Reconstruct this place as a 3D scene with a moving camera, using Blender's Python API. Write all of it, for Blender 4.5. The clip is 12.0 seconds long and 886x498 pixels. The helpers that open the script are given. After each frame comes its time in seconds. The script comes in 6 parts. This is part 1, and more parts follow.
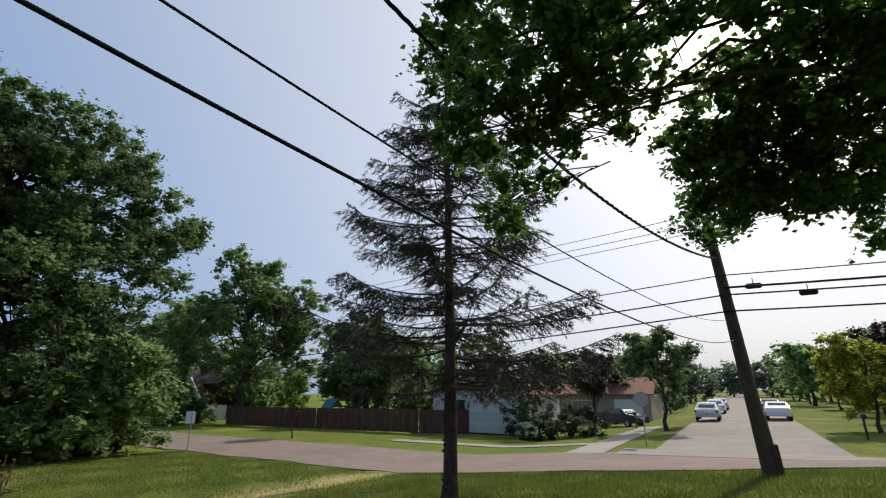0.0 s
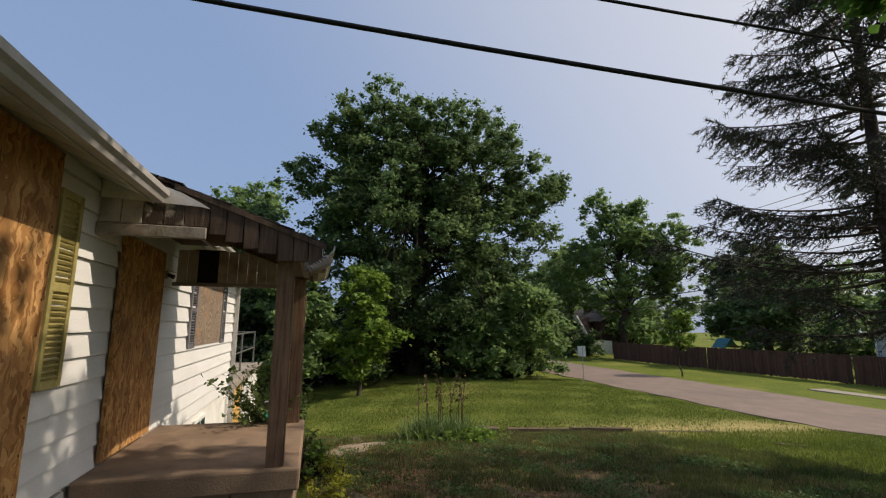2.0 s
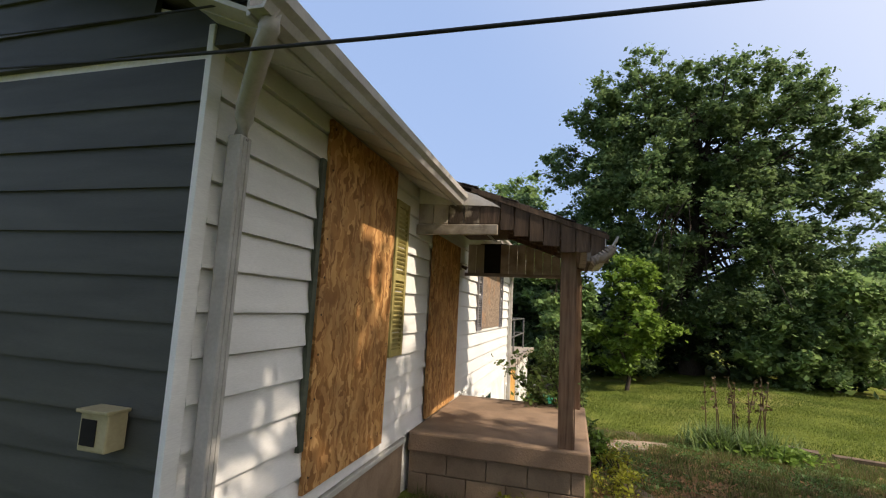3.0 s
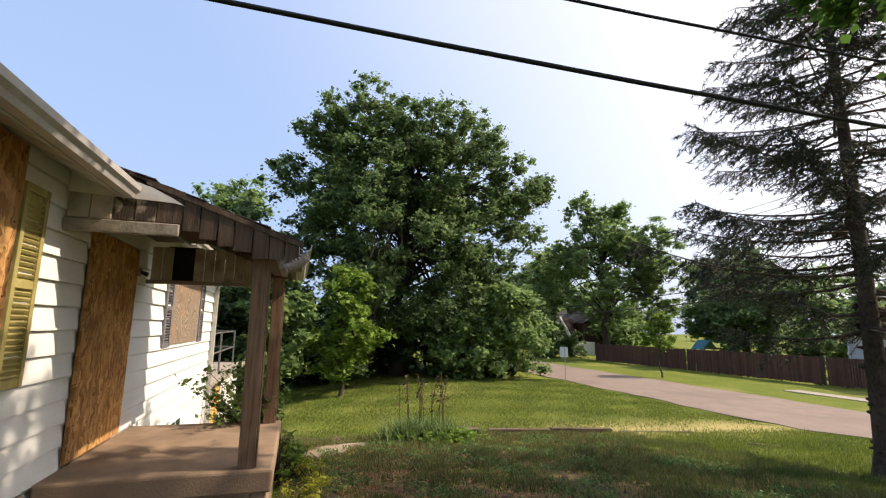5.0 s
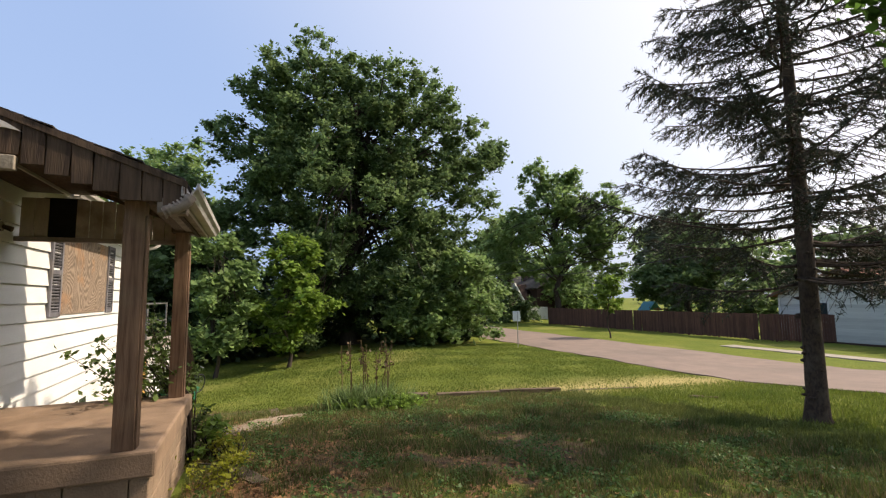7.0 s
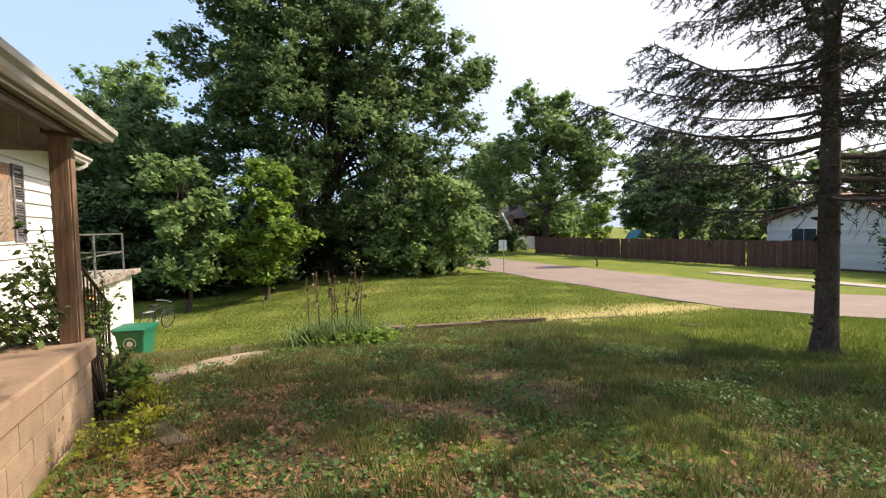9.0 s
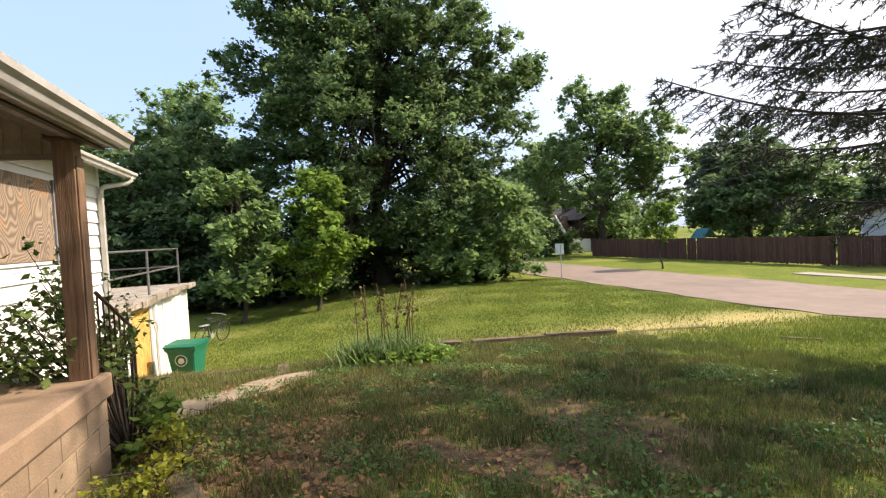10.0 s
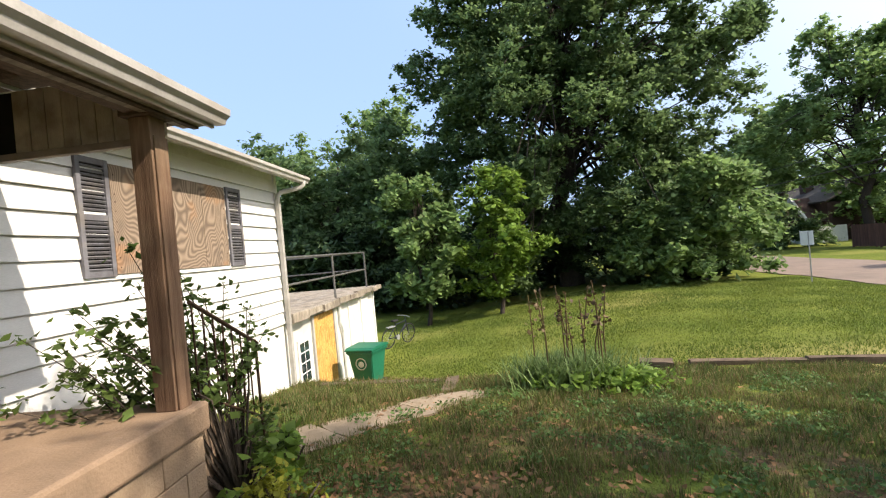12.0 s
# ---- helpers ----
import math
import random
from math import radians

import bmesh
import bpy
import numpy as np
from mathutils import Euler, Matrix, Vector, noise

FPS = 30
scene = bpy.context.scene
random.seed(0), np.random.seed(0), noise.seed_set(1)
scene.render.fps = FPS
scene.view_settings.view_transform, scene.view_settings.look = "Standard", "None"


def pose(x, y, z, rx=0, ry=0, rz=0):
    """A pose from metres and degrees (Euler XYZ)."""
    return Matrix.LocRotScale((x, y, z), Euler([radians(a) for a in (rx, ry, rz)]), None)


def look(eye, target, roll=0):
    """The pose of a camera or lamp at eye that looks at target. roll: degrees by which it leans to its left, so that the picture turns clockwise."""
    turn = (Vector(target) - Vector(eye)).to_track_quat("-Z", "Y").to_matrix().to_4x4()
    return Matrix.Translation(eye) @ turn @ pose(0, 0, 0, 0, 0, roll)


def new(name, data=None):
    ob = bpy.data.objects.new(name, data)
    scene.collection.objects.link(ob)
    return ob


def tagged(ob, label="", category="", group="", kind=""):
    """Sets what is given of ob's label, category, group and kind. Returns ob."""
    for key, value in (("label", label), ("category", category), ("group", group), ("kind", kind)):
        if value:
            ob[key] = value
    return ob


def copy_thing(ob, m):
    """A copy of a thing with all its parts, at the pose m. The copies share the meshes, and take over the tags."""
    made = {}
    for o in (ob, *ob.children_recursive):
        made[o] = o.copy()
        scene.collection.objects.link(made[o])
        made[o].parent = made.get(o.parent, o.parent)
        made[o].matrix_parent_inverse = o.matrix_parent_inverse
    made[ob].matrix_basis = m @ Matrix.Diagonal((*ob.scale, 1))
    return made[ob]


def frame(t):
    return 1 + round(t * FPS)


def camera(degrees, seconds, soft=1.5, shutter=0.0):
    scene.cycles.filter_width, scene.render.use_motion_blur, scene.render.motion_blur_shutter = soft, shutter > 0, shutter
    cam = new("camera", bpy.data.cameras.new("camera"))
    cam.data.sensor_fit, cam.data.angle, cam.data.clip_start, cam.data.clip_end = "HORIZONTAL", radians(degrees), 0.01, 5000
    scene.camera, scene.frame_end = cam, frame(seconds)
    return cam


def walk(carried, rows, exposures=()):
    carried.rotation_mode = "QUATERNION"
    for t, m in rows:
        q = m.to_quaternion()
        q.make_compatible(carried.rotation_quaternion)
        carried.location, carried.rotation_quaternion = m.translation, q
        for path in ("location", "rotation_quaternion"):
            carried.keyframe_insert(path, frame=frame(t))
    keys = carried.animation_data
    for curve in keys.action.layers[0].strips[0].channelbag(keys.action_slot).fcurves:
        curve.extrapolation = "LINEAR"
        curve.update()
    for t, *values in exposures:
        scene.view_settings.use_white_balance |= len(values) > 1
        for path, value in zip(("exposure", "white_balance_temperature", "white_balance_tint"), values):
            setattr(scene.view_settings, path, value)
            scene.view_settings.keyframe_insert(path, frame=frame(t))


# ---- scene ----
cam = camera(87.1, 12.0, 1.2)
METRES, EYE, TILT, LEAN, TURN = 5.5, 1.5, 0.0, 0.0, 31.3
ROWS = [
    (0.0, 0.0, 0.0, 0.0, 0.06, 16.71, 0.22),
    (0.5, 0.0174, 0.0402, 0.0087, 8.93, 15.45, -0.09),
    (1.0, 0.0209, 0.0411, 0.0101, 15.16, 13.7, 0.66),
    (1.5, 0.0184, 0.0401, 0.0086, 27.11, 11.57, 0.71),
    (2.0, 0.0045, 0.0241, 0.0042, 43.5, 9.34, -0.48),
    (2.5, -0.0108, -0.0059, 0.0052, 61.81, 7.06, -2.03),
    (4.5, -0.002, 0.0135, 0.0056, 53.94, 9.06, -2.91),
    (5.0, 0.0114, 0.0353, 0.0044, 41.66, 9.4, -0.83),
    (5.5, 0.0176, 0.0486, -0.001, 38.81, 8.63, -0.42),
    (6.0, 0.0129, 0.0779, -0.0122, 35.72, 7.82, -0.05),
    (6.5, -0.0066, 0.1206, -0.0206, 36.5, 7.06, 0.44),
    (8.5, -0.0597, 0.2898, -0.0312, 34.67, -0.7, 1.07),
    (9.0, -0.1055, 0.356, -0.047, 35.16, -2.71, 1.19),
    (9.5, -0.1669, 0.4172, -0.0428, 35.9, -2.58, 1.62),
    (10.0, -0.2176, 0.4747, -0.0433, 41.31, -1.84, 2.91),
    (10.5, -0.2605, 0.5352, -0.0535, 48.47, -1.07, 4.01),
    (11.0, -0.3039, 0.5881, -0.05, 56.07, -0.09, 4.75),
    (11.5, -0.3649, 0.6369, -0.0629, 59.41, -0.24, 5.06),
    (12.0, -0.422, 0.6904, -0.0685, 64.22, -0.09, 5.4),
]
POSES = [(t, pose(0, 0, EYE, TILT, LEAN, TURN) @ pose(METRES * x, METRES * y, METRES * z, 90 + pitch, roll, yaw)) for t, x, y, z, yaw, pitch, roll in ROWS]
POSES += [
    (2.7, look((0.0, -0.1, 1.52), (-1.948, -0.466, 1.752), 2.4)),
    (3.4, look((0.01, -0.12, 1.53), (-1.93, -0.72, 1.79), 3.2)),
    (4.3, look((-0.007, 0.014, 1.55), (-1.986, -0.019, 1.842), 3.4)),
]
POSES.sort(key=lambda row: row[0])
EXPOSURES = [(0.0, -0.3, 6500, 10), (1.0, -0.5, 6600, 10), (2.0, -0.28, 7050, 13), (2.7, 0.08, 7100, 15), (4.3, 1.12, 7300, 15), (4.6, 0.9, 7300, 15), (5.1, 0.44, 7300, 15), (5.5, 0.28, 7300, 15), (6.5, 0.3, 7300, 15), (8.5, 0.66, 7250, 15), (9.5, 0.88, 7250, 15), (12.0, 0.72, 6850, 12)]
walk(cam, POSES, EXPOSURES)

# ---- world and sun ----
SUN_TOWARDS = Vector((0.165, 1.0, 0.95)).normalized()
world = bpy.data.worlds.new("sky")
scene.world = world
world.use_nodes = True
wn = world.node_tree
sky = wn.nodes.new("ShaderNodeTexSky")
sky.sky_type = "NISHITA"
sky.sun_disc = False
sky.sun_elevation = math.asin(SUN_TOWARDS.z)
sky.sun_rotation = math.atan2(SUN_TOWARDS.x, SUN_TOWARDS.y)
sky.dust_density = 4.0
sky.air_density = 1.0
sky.ozone_density = 1.5
veil = wn.nodes.new("ShaderNodeMix")  # summer haze that evens the sky out
veil.data_type = "RGBA"
veil.inputs[0].default_value = 0.55
wide = wn.nodes.new("ShaderNodeTexCoord")  # the haze whitens towards the sun
facing = wn.nodes.new("ShaderNodeVectorMath")
facing.operation = "DOT_PRODUCT"
facing.inputs[1].default_value = SUN_TOWARDS
wn.links.new(wide.outputs["Generated"], facing.inputs[0])
glow = wn.nodes.new("ShaderNodeMapRange")
glow.interpolation_type = "SMOOTHSTEP"
glow.inputs["From Min"].default_value, glow.inputs["From Max"].default_value = 0.05, 1.0
wn.links.new(facing.outputs["Value"], glow.inputs["Value"])
haze = wn.nodes.new("ShaderNodeMix")
haze.data_type = "RGBA"
haze.inputs[6].default_value, haze.inputs[7].default_value = (3.7, 5.7, 9.8, 1), (10.0, 10.8, 12.2, 1)
wn.links.new(glow.outputs[0], haze.inputs[0])
wn.links.new(haze.outputs[2], veil.inputs[7])
wn.links.new(sky.outputs[0], veil.inputs[6])
wn.nodes["Background"].inputs["Strength"].default_value = 0.112
wn.links.new(veil.outputs[2], wn.nodes["Background"].inputs["Color"])
sun_data = bpy.data.lights.new("sun", "SUN")
sun_data.energy, sun_data.angle, sun_data.color = 4.3, radians(0.6), (1.0, 0.91, 0.78)
sun = new("sun", sun_data)
sun.matrix_basis = look((0, 0, 60), Vector((0, 0, 60)) - SUN_TOWARDS)

# ---- materials ----
def mat(name, a, b, scale=8.0, rough=0.8, bump=0.2, metal=0.0, stretch=(1, 1, 1), fine=60.0, spread=0.12, stain=None, stain_scale=0.7, stain_amount=0.5, translucent=0.0, island=False, spec=0.3, distort=0.6):
    """Two colours mixed by noise, a second finer grain, optional stains and a random tone for each piece."""
    m = bpy.data.materials.new(name)
    m.use_nodes = True
    nt = m.node_tree
    n, l = nt.nodes, nt.links
    bsdf = n["Principled BSDF"]
    coord = n.new("ShaderNodeTexCoord")
    mapping = n.new("ShaderNodeMapping")
    mapping.inputs["Scale"].default_value = stretch
    l.new(coord.outputs["Object"], mapping.inputs[0])
    n1 = n.new("ShaderNodeTexNoise")
    n1.inputs["Scale"].default_value, n1.inputs["Detail"].default_value, n1.inputs["Distortion"].default_value = scale, 5, distort
    n2 = n.new("ShaderNodeTexNoise")
    n2.inputs["Scale"].default_value, n2.inputs["Detail"].default_value = fine, 3
    l.new(mapping.outputs[0], n1.inputs["Vector"])
    l.new(mapping.outputs[0], n2.inputs["Vector"])
    ramp = n.new("ShaderNodeMapRange")
    ramp.inputs["From Min"].default_value, ramp.inputs["From Max"].default_value = 0.33, 0.67
    l.new(n1.outputs["Fac"], ramp.inputs["Value"])
    mix = n.new("ShaderNodeMix")
    mix.data_type = "RGBA"
    mix.inputs[6].default_value, mix.inputs[7].default_value = (*a, 1), (*b, 1)
    l.new(ramp.outputs[0], mix.inputs[0])
    out = mix.outputs[2]
    if stain:
        n3 = n.new("ShaderNodeTexNoise")
        n3.inputs["Scale"].default_value, n3.inputs["Detail"].default_value = stain_scale, 4
        l.new(coord.outputs["Object"], n3.inputs["Vector"])
        r3 = n.new("ShaderNodeMapRange")
        r3.inputs["From Min"].default_value, r3.inputs["From Max"].default_value, r3.inputs["To Max"].default_value = 0.48, 0.68, stain_amount
        l.new(n3.outputs["Fac"], r3.inputs["Value"])
        m3 = n.new("ShaderNodeMix")
        m3.data_type = "RGBA"
        m3.inputs[7].default_value = (*stain, 1)
        l.new(r3.outputs[0], m3.inputs[0])
        l.new(out, m3.inputs[6])
        out = m3.outputs[2]
    hsv = n.new("ShaderNodeHueSaturation")
    l.new(out, hsv.inputs["Color"])
    if island:
        source = n.new("ShaderNodeNewGeometry").outputs["Random Per Island"]
    else:
        source = n.new("ShaderNodeObjectInfo").outputs["Random"]
    vary = n.new("ShaderNodeMath")
    vary.operation = "MULTIPLY_ADD"
    vary.inputs[1].default_value, vary.inputs[2].default_value = 2 * spread, 1 - spread
    l.new(source, vary.inputs[0])
    grain = n.new("ShaderNodeMath")
    grain.operation = "MULTIPLY_ADD"
    grain.inputs[1].default_value, grain.inputs[2].default_value = 0.3, 0.85
    l.new(n2.outputs["Fac"], grain.inputs[0])
    both = n.new("ShaderNodeMath")
    both.operation = "MULTIPLY"
    l.new(vary.outputs[0], both.inputs[0])
    l.new(grain.outputs[0], both.inputs[1])
    l.new(both.outputs[0], hsv.inputs["Value"])
    l.new(hsv.outputs[0], bsdf.inputs["Base Color"])
    bsdf.inputs["Roughness"].default_value, bsdf.inputs["Metallic"].default_value = rough, metal
    bsdf.inputs["Specular IOR Level"].default_value = spec
    if bump:
        bp = n.new("ShaderNodeBump")
        bp.inputs["Strength"].default_value, bp.inputs["Distance"].default_value = bump, 0.01
        l.new(n2.outputs["Fac"], bp.inputs["Height"])
        l.new(bp.outputs[0], bsdf.inputs["Normal"])
    if translucent:
        tr = n.new("ShaderNodeBsdfTranslucent")
        l.new(hsv.outputs[0], tr.inputs["Color"])
        ms = n.new("ShaderNodeMixShader")
        ms.inputs[0].default_value = translucent
        l.new(bsdf.outputs[0], ms.inputs[1])
        l.new(tr.outputs[0], ms.inputs[2])
        l.new(ms.outputs[0], n["Material Output"].inputs["Surface"])
    return m


def leaf_mat(name, a, b, translucent=0.35):
    return mat(name, a, b, scale=0.6, rough=0.55, bump=0, fine=3.0, spread=0.35, translucent=translucent, island=True, spec=0.25)


WHITE = mat("white_siding", (0.80, 0.80, 0.78), (0.74, 0.74, 0.72), 3, 0.45, 0.08, stretch=(0.4, 1, 3), fine=90, spread=0.02, stain=(0.60, 0.59, 0.55), stain_scale=1.3, stain_amount=0.25)
GREY_SIDING = mat("dark_grey_siding", (0.075, 0.078, 0.068), (0.055, 0.057, 0.05), 3, 0.6, 0.1, stretch=(1, 0.4, 3), fine=90, spread=0.04)
WHITE_BLOCK = mat("white_painted_block", (0.78, 0.77, 0.74), (0.68, 0.66, 0.61), 4, 0.8, 0.4, stain=(0.45, 0.42, 0.36), stain_scale=1.5, stain_amount=0.35)
TRIM = mat("pale_metal_trim", (0.50, 0.485, 0.46), (0.39, 0.375, 0.35), 5, 0.45, 0.05, spread=0.05, stain=(0.33, 0.29, 0.24), stain_scale=2, stain_amount=0.5)
FLASHING = mat("pale_flashing", (0.72, 0.68, 0.63), (0.62, 0.58, 0.53), 4, 0.5, 0.05, stain=(0.45, 0.38, 0.30), stain_scale=2.5, stain_amount=0.4)
SOFFIT = mat("grey_soffit", (0.58, 0.57, 0.53), (0.50, 0.49, 0.45), 4, 0.7, 0.1)
def osb_mat(name, tones, weather, amount):
    """Pressed wood strands: two layers of long flat flakes lying at different angles, each with its own tone, weathered in patches."""
    m = bpy.data.materials.new(name)
    m.use_nodes = True
    n, l = m.node_tree.nodes, m.node_tree.links
    bsdf = n["Principled BSDF"]
    bsdf.inputs["Roughness"].default_value, bsdf.inputs["Specular IOR Level"].default_value = 0.75, 0.25
    coord = n.new("ShaderNodeTexCoord")
    warp = n.new("ShaderNodeTexNoise")
    warp.inputs["Scale"].default_value, warp.inputs["Detail"].default_value = 7, 2
    l.new(coord.outputs["Object"], warp.inputs["Vector"])
    layers = []
    for turn, stretch in ((24, (34, 10, 10)), (-38, (26, 10, 8))):
        mp = n.new("ShaderNodeMapping")
        mp.inputs["Rotation"].default_value = (0, radians(turn), 0)
        mp.inputs["Scale"].default_value = stretch
        add = n.new("ShaderNodeVectorMath")
        add.operation = "MULTIPLY_ADD"
        add.inputs[1].default_value = (0.22, 0.22, 0.22)
        l.new(warp.outputs["Color"], add.inputs[0])
        l.new(coord.outputs["Object"], add.inputs[2])
        l.new(add.outputs[0], mp.inputs[0])
        v = n.new("ShaderNodeTexVoronoi")
        v.inputs["Scale"].default_value = 1.0
        l.new(mp.outputs[0], v.inputs["Vector"])
        sep = n.new("ShaderNodeSeparateColor")
        l.new(v.outputs["Color"], sep.inputs[0])
        layers.append(sep.outputs)
    pick = n.new("ShaderNodeMath")
    pick.operation = "GREATER_THAN"
    pick.inputs[1].default_value = 0.5
    l.new(layers[1][1], pick.inputs[0])
    tone = n.new("ShaderNodeMix")
    l.new(pick.outputs[0], tone.inputs[0])
    l.new(layers[0][0], tone.inputs[2])
    l.new(layers[1][0], tone.inputs[3])
    ramp = n.new("ShaderNodeValToRGB")
    ramp.color_ramp.elements[0].color = (*tones[0], 1)
    ramp.color_ramp.elements[1].color = (*tones[2], 1)
    ramp.color_ramp.elements.new(0.45).color = (*tones[1], 1)
    l.new(tone.outputs[0], ramp.inputs[0])
    patch = n.new("ShaderNodeTexNoise")
    patch.inputs["Scale"].default_value, patch.inputs["Detail"].default_value = 2.2, 6
    l.new(coord.outputs["Object"], patch.inputs["Vector"])
    span = n.new("ShaderNodeMapRange")
    span.inputs["From Min"].default_value, span.inputs["From Max"].default_value, span.inputs["To Max"].default_value = 0.45, 0.68, amount
    l.new(patch.outputs["Fac"], span.inputs["Value"])
    aged = n.new("ShaderNodeMix")
    aged.data_type = "RGBA"
    aged.inputs[7].default_value = (*weather, 1)
    l.new(span.outputs[0], aged.inputs[0])
    l.new(ramp.outputs[0], aged.inputs[6])
    l.new(aged.outputs[2], bsdf.inputs["Base Color"])
    bp = n.new("ShaderNodeBump")
    bp.inputs["Strength"].default_value, bp.inputs["Distance"].default_value = 0.4, 0.006
    l.new(tone.outputs[0], bp.inputs["Height"])
    l.new(bp.outputs[0], bsdf.inputs["Normal"])
    return m


OSB = osb_mat("osb_board", ((0.25, 0.11, 0.035), (0.46, 0.23, 0.08), (0.66, 0.39, 0.16)), (0.19, 0.10, 0.045), 0.6)
OSB_NEW = osb_mat("fresh_osb_board", ((0.42, 0.20, 0.05), (0.60, 0.33, 0.09), (0.70, 0.44, 0.15)), (0.40, 0.2, 0.07), 0.3)
def ply_mat():
    """Weathered plywood face: flowing cathedral grain, grey wear and orange patches."""
    m = bpy.data.materials.new("weathered_plywood")
    m.use_nodes = True
    n, l = m.node_tree.nodes, m.node_tree.links
    bsdf = n["Principled BSDF"]
    bsdf.inputs["Roughness"].default_value, bsdf.inputs["Specular IOR Level"].default_value = 0.85, 0.2
    coord = n.new("ShaderNodeTexCoord")
    mp = n.new("ShaderNodeMapping")
    mp.inputs["Scale"].default_value = (1.0, 1.0, 0.55)
    l.new(coord.outputs["Object"], mp.inputs[0])
    slow = n.new("ShaderNodeTexNoise")
    slow.inputs["Scale"].default_value, slow.inputs["Detail"].default_value = 1.5, 1.5
    l.new(mp.outputs[0], slow.inputs["Vector"])
    times = n.new("ShaderNodeMath")
    times.operation = "MULTIPLY"
    times.inputs[1].default_value = 270
    l.new(slow.outputs["Fac"], times.inputs[0])
    rings = n.new("ShaderNodeMath")
    rings.operation = "SINE"
    l.new(times.outputs[0], rings.inputs[0])
    wave = n.new("ShaderNodeMapRange")
    wave.inputs["From Min"].default_value, wave.inputs["From Max"].default_value = -1.0, 1.0
    l.new(rings.outputs[0], wave.inputs["Value"])
    grain = n.new("ShaderNodeMix")
    grain.data_type = "RGBA"
    grain.inputs[6].default_value, grain.inputs[7].default_value = (0.16, 0.12, 0.09, 1), (0.32, 0.245, 0.18, 1)
    l.new(wave.outputs[0], grain.inputs[0])
    out = grain.outputs[2]
    for scale, lo, hi, amount, colour in ((1.3, 0.52, 0.66, 0.75, (0.42, 0.20, 0.075)), (3.5, 0.55, 0.75, 0.6, (0.12, 0.095, 0.08))):
        patch = n.new("ShaderNodeTexNoise")
        patch.inputs["Scale"].default_value, patch.inputs["Detail"].default_value = scale, 6
        l.new(coord.outputs["Object"], patch.inputs["Vector"])
        span = n.new("ShaderNodeMapRange")
        span.inputs["From Min"].default_value, span.inputs["From Max"].default_value, span.inputs["To Max"].default_value = lo, hi, amount
        l.new(patch.outputs["Fac"], span.inputs["Value"])
        mixed = n.new("ShaderNodeMix")
        mixed.data_type = "RGBA"
        mixed.inputs[7].default_value = (*colour, 1)
        l.new(span.outputs[0], mixed.inputs[0])
        l.new(out, mixed.inputs[6])
        out = mixed.outputs[2]
    l.new(out, bsdf.inputs["Base Color"])
    bp = n.new("ShaderNodeBump")
    bp.inputs["Strength"].default_value, bp.inputs["Distance"].default_value = 0.3, 0.004
    l.new(wave.outputs[0], bp.inputs["Height"])
    l.new(bp.outputs[0], bsdf.inputs["Normal"])
    return m


PLY = ply_mat()
WOOD_DARK = mat("dark_weathered_wood", (0.115, 0.078, 0.052), (0.055, 0.036, 0.025), 5, 0.85, 0.6, stretch=(6, 6, 0.5), fine=30, spread=0.3)
WOOD_POST = mat("brown_porch_post", (0.25, 0.155, 0.098), (0.115, 0.066, 0.040), 4, 0.8, 0.5, stretch=(7, 7, 0.45), fine=26, spread=0.08, stain=(0.27, 0.20, 0.13), stain_scale=2.0, stain_amount=0.6)
PANEL_PALE = mat("pale_taupe_panel", (0.50, 0.44, 0.37), (0.40, 0.34, 0.28), 5, 0.8, 0.3, stretch=(2, 2, 0.6), spread=0.1, stain=(0.16, 0.12, 0.09), stain_scale=4, stain_amount=0.6)
WOOD_PEEL = mat("peeling_dark_wood", (0.075, 0.055, 0.04), (0.05, 0.036, 0.027), 6, 0.9, 0.6, stretch=(3, 3, 0.7), fine=30, spread=0.2, stain=(0.42, 0.36, 0.28), stain_scale=11, stain_amount=0.9)
WOOD_GREY = mat("grey_peeling_wood", (0.36, 0.32, 0.26), (0.17, 0.14, 0.11), 6, 0.9, 0.6, stretch=(4, 1, 1), fine=30, spread=0.2, stain=(0.10, 0.08, 0.06), stain_scale=3, stain_amount=0.6)
PANEL = mat("taupe_panel", (0.30, 0.25, 0.205), (0.22, 0.18, 0.145), 4, 0.75, 0.2, spread=0.1)
YELLOW_SHUT = mat("olive_yellow_shutter", (0.40, 0.34, 0.13), (0.30, 0.25, 0.09), 6, 0.6, 0.15)
# greenish casing with the shadow at the board's edge mixed into its colour
CASING = mat("shaded_green_casing", (0.10, 0.115, 0.085), (0.06, 0.07, 0.05), 6, 0.7, 0.2)
GREY_SHUT = mat("blue_grey_shutter", (0.17, 0.17, 0.19), (0.11, 0.105, 0.115), 5, 0.7, 0.2, stain=(0.25, 0.22, 0.18), stain_scale=4, stain_amount=0.5)
CONCRETE = mat("tan_painted_concrete", (0.31, 0.215, 0.145), (0.23, 0.158, 0.105), 3, 0.85, 0.4, spread=0.06, stain=(0.16, 0.115, 0.08), stain_scale=2.0, stain_amount=0.6)
BLOCK = mat("tan_painted_block", (0.315, 0.23, 0.155), (0.24, 0.17, 0.115), 5, 0.9, 0.6, spread=0.07, stain=(0.18, 0.13, 0.09), stain_scale=2.2, stain_amount=0.5)
SLAB = mat("weathered_concrete_slab", (0.31, 0.245, 0.175), (0.21, 0.165, 0.115), 5, 0.9, 0.6, spread=0.12, stain=(0.22, 0.17, 0.11), stain_scale=1.6, stain_amount=0.6)
SHINGLE = mat("dark_shingle", (0.09, 0.08, 0.075), (0.05, 0.045, 0.042), 20, 0.95, 0.6, spread=0.25)
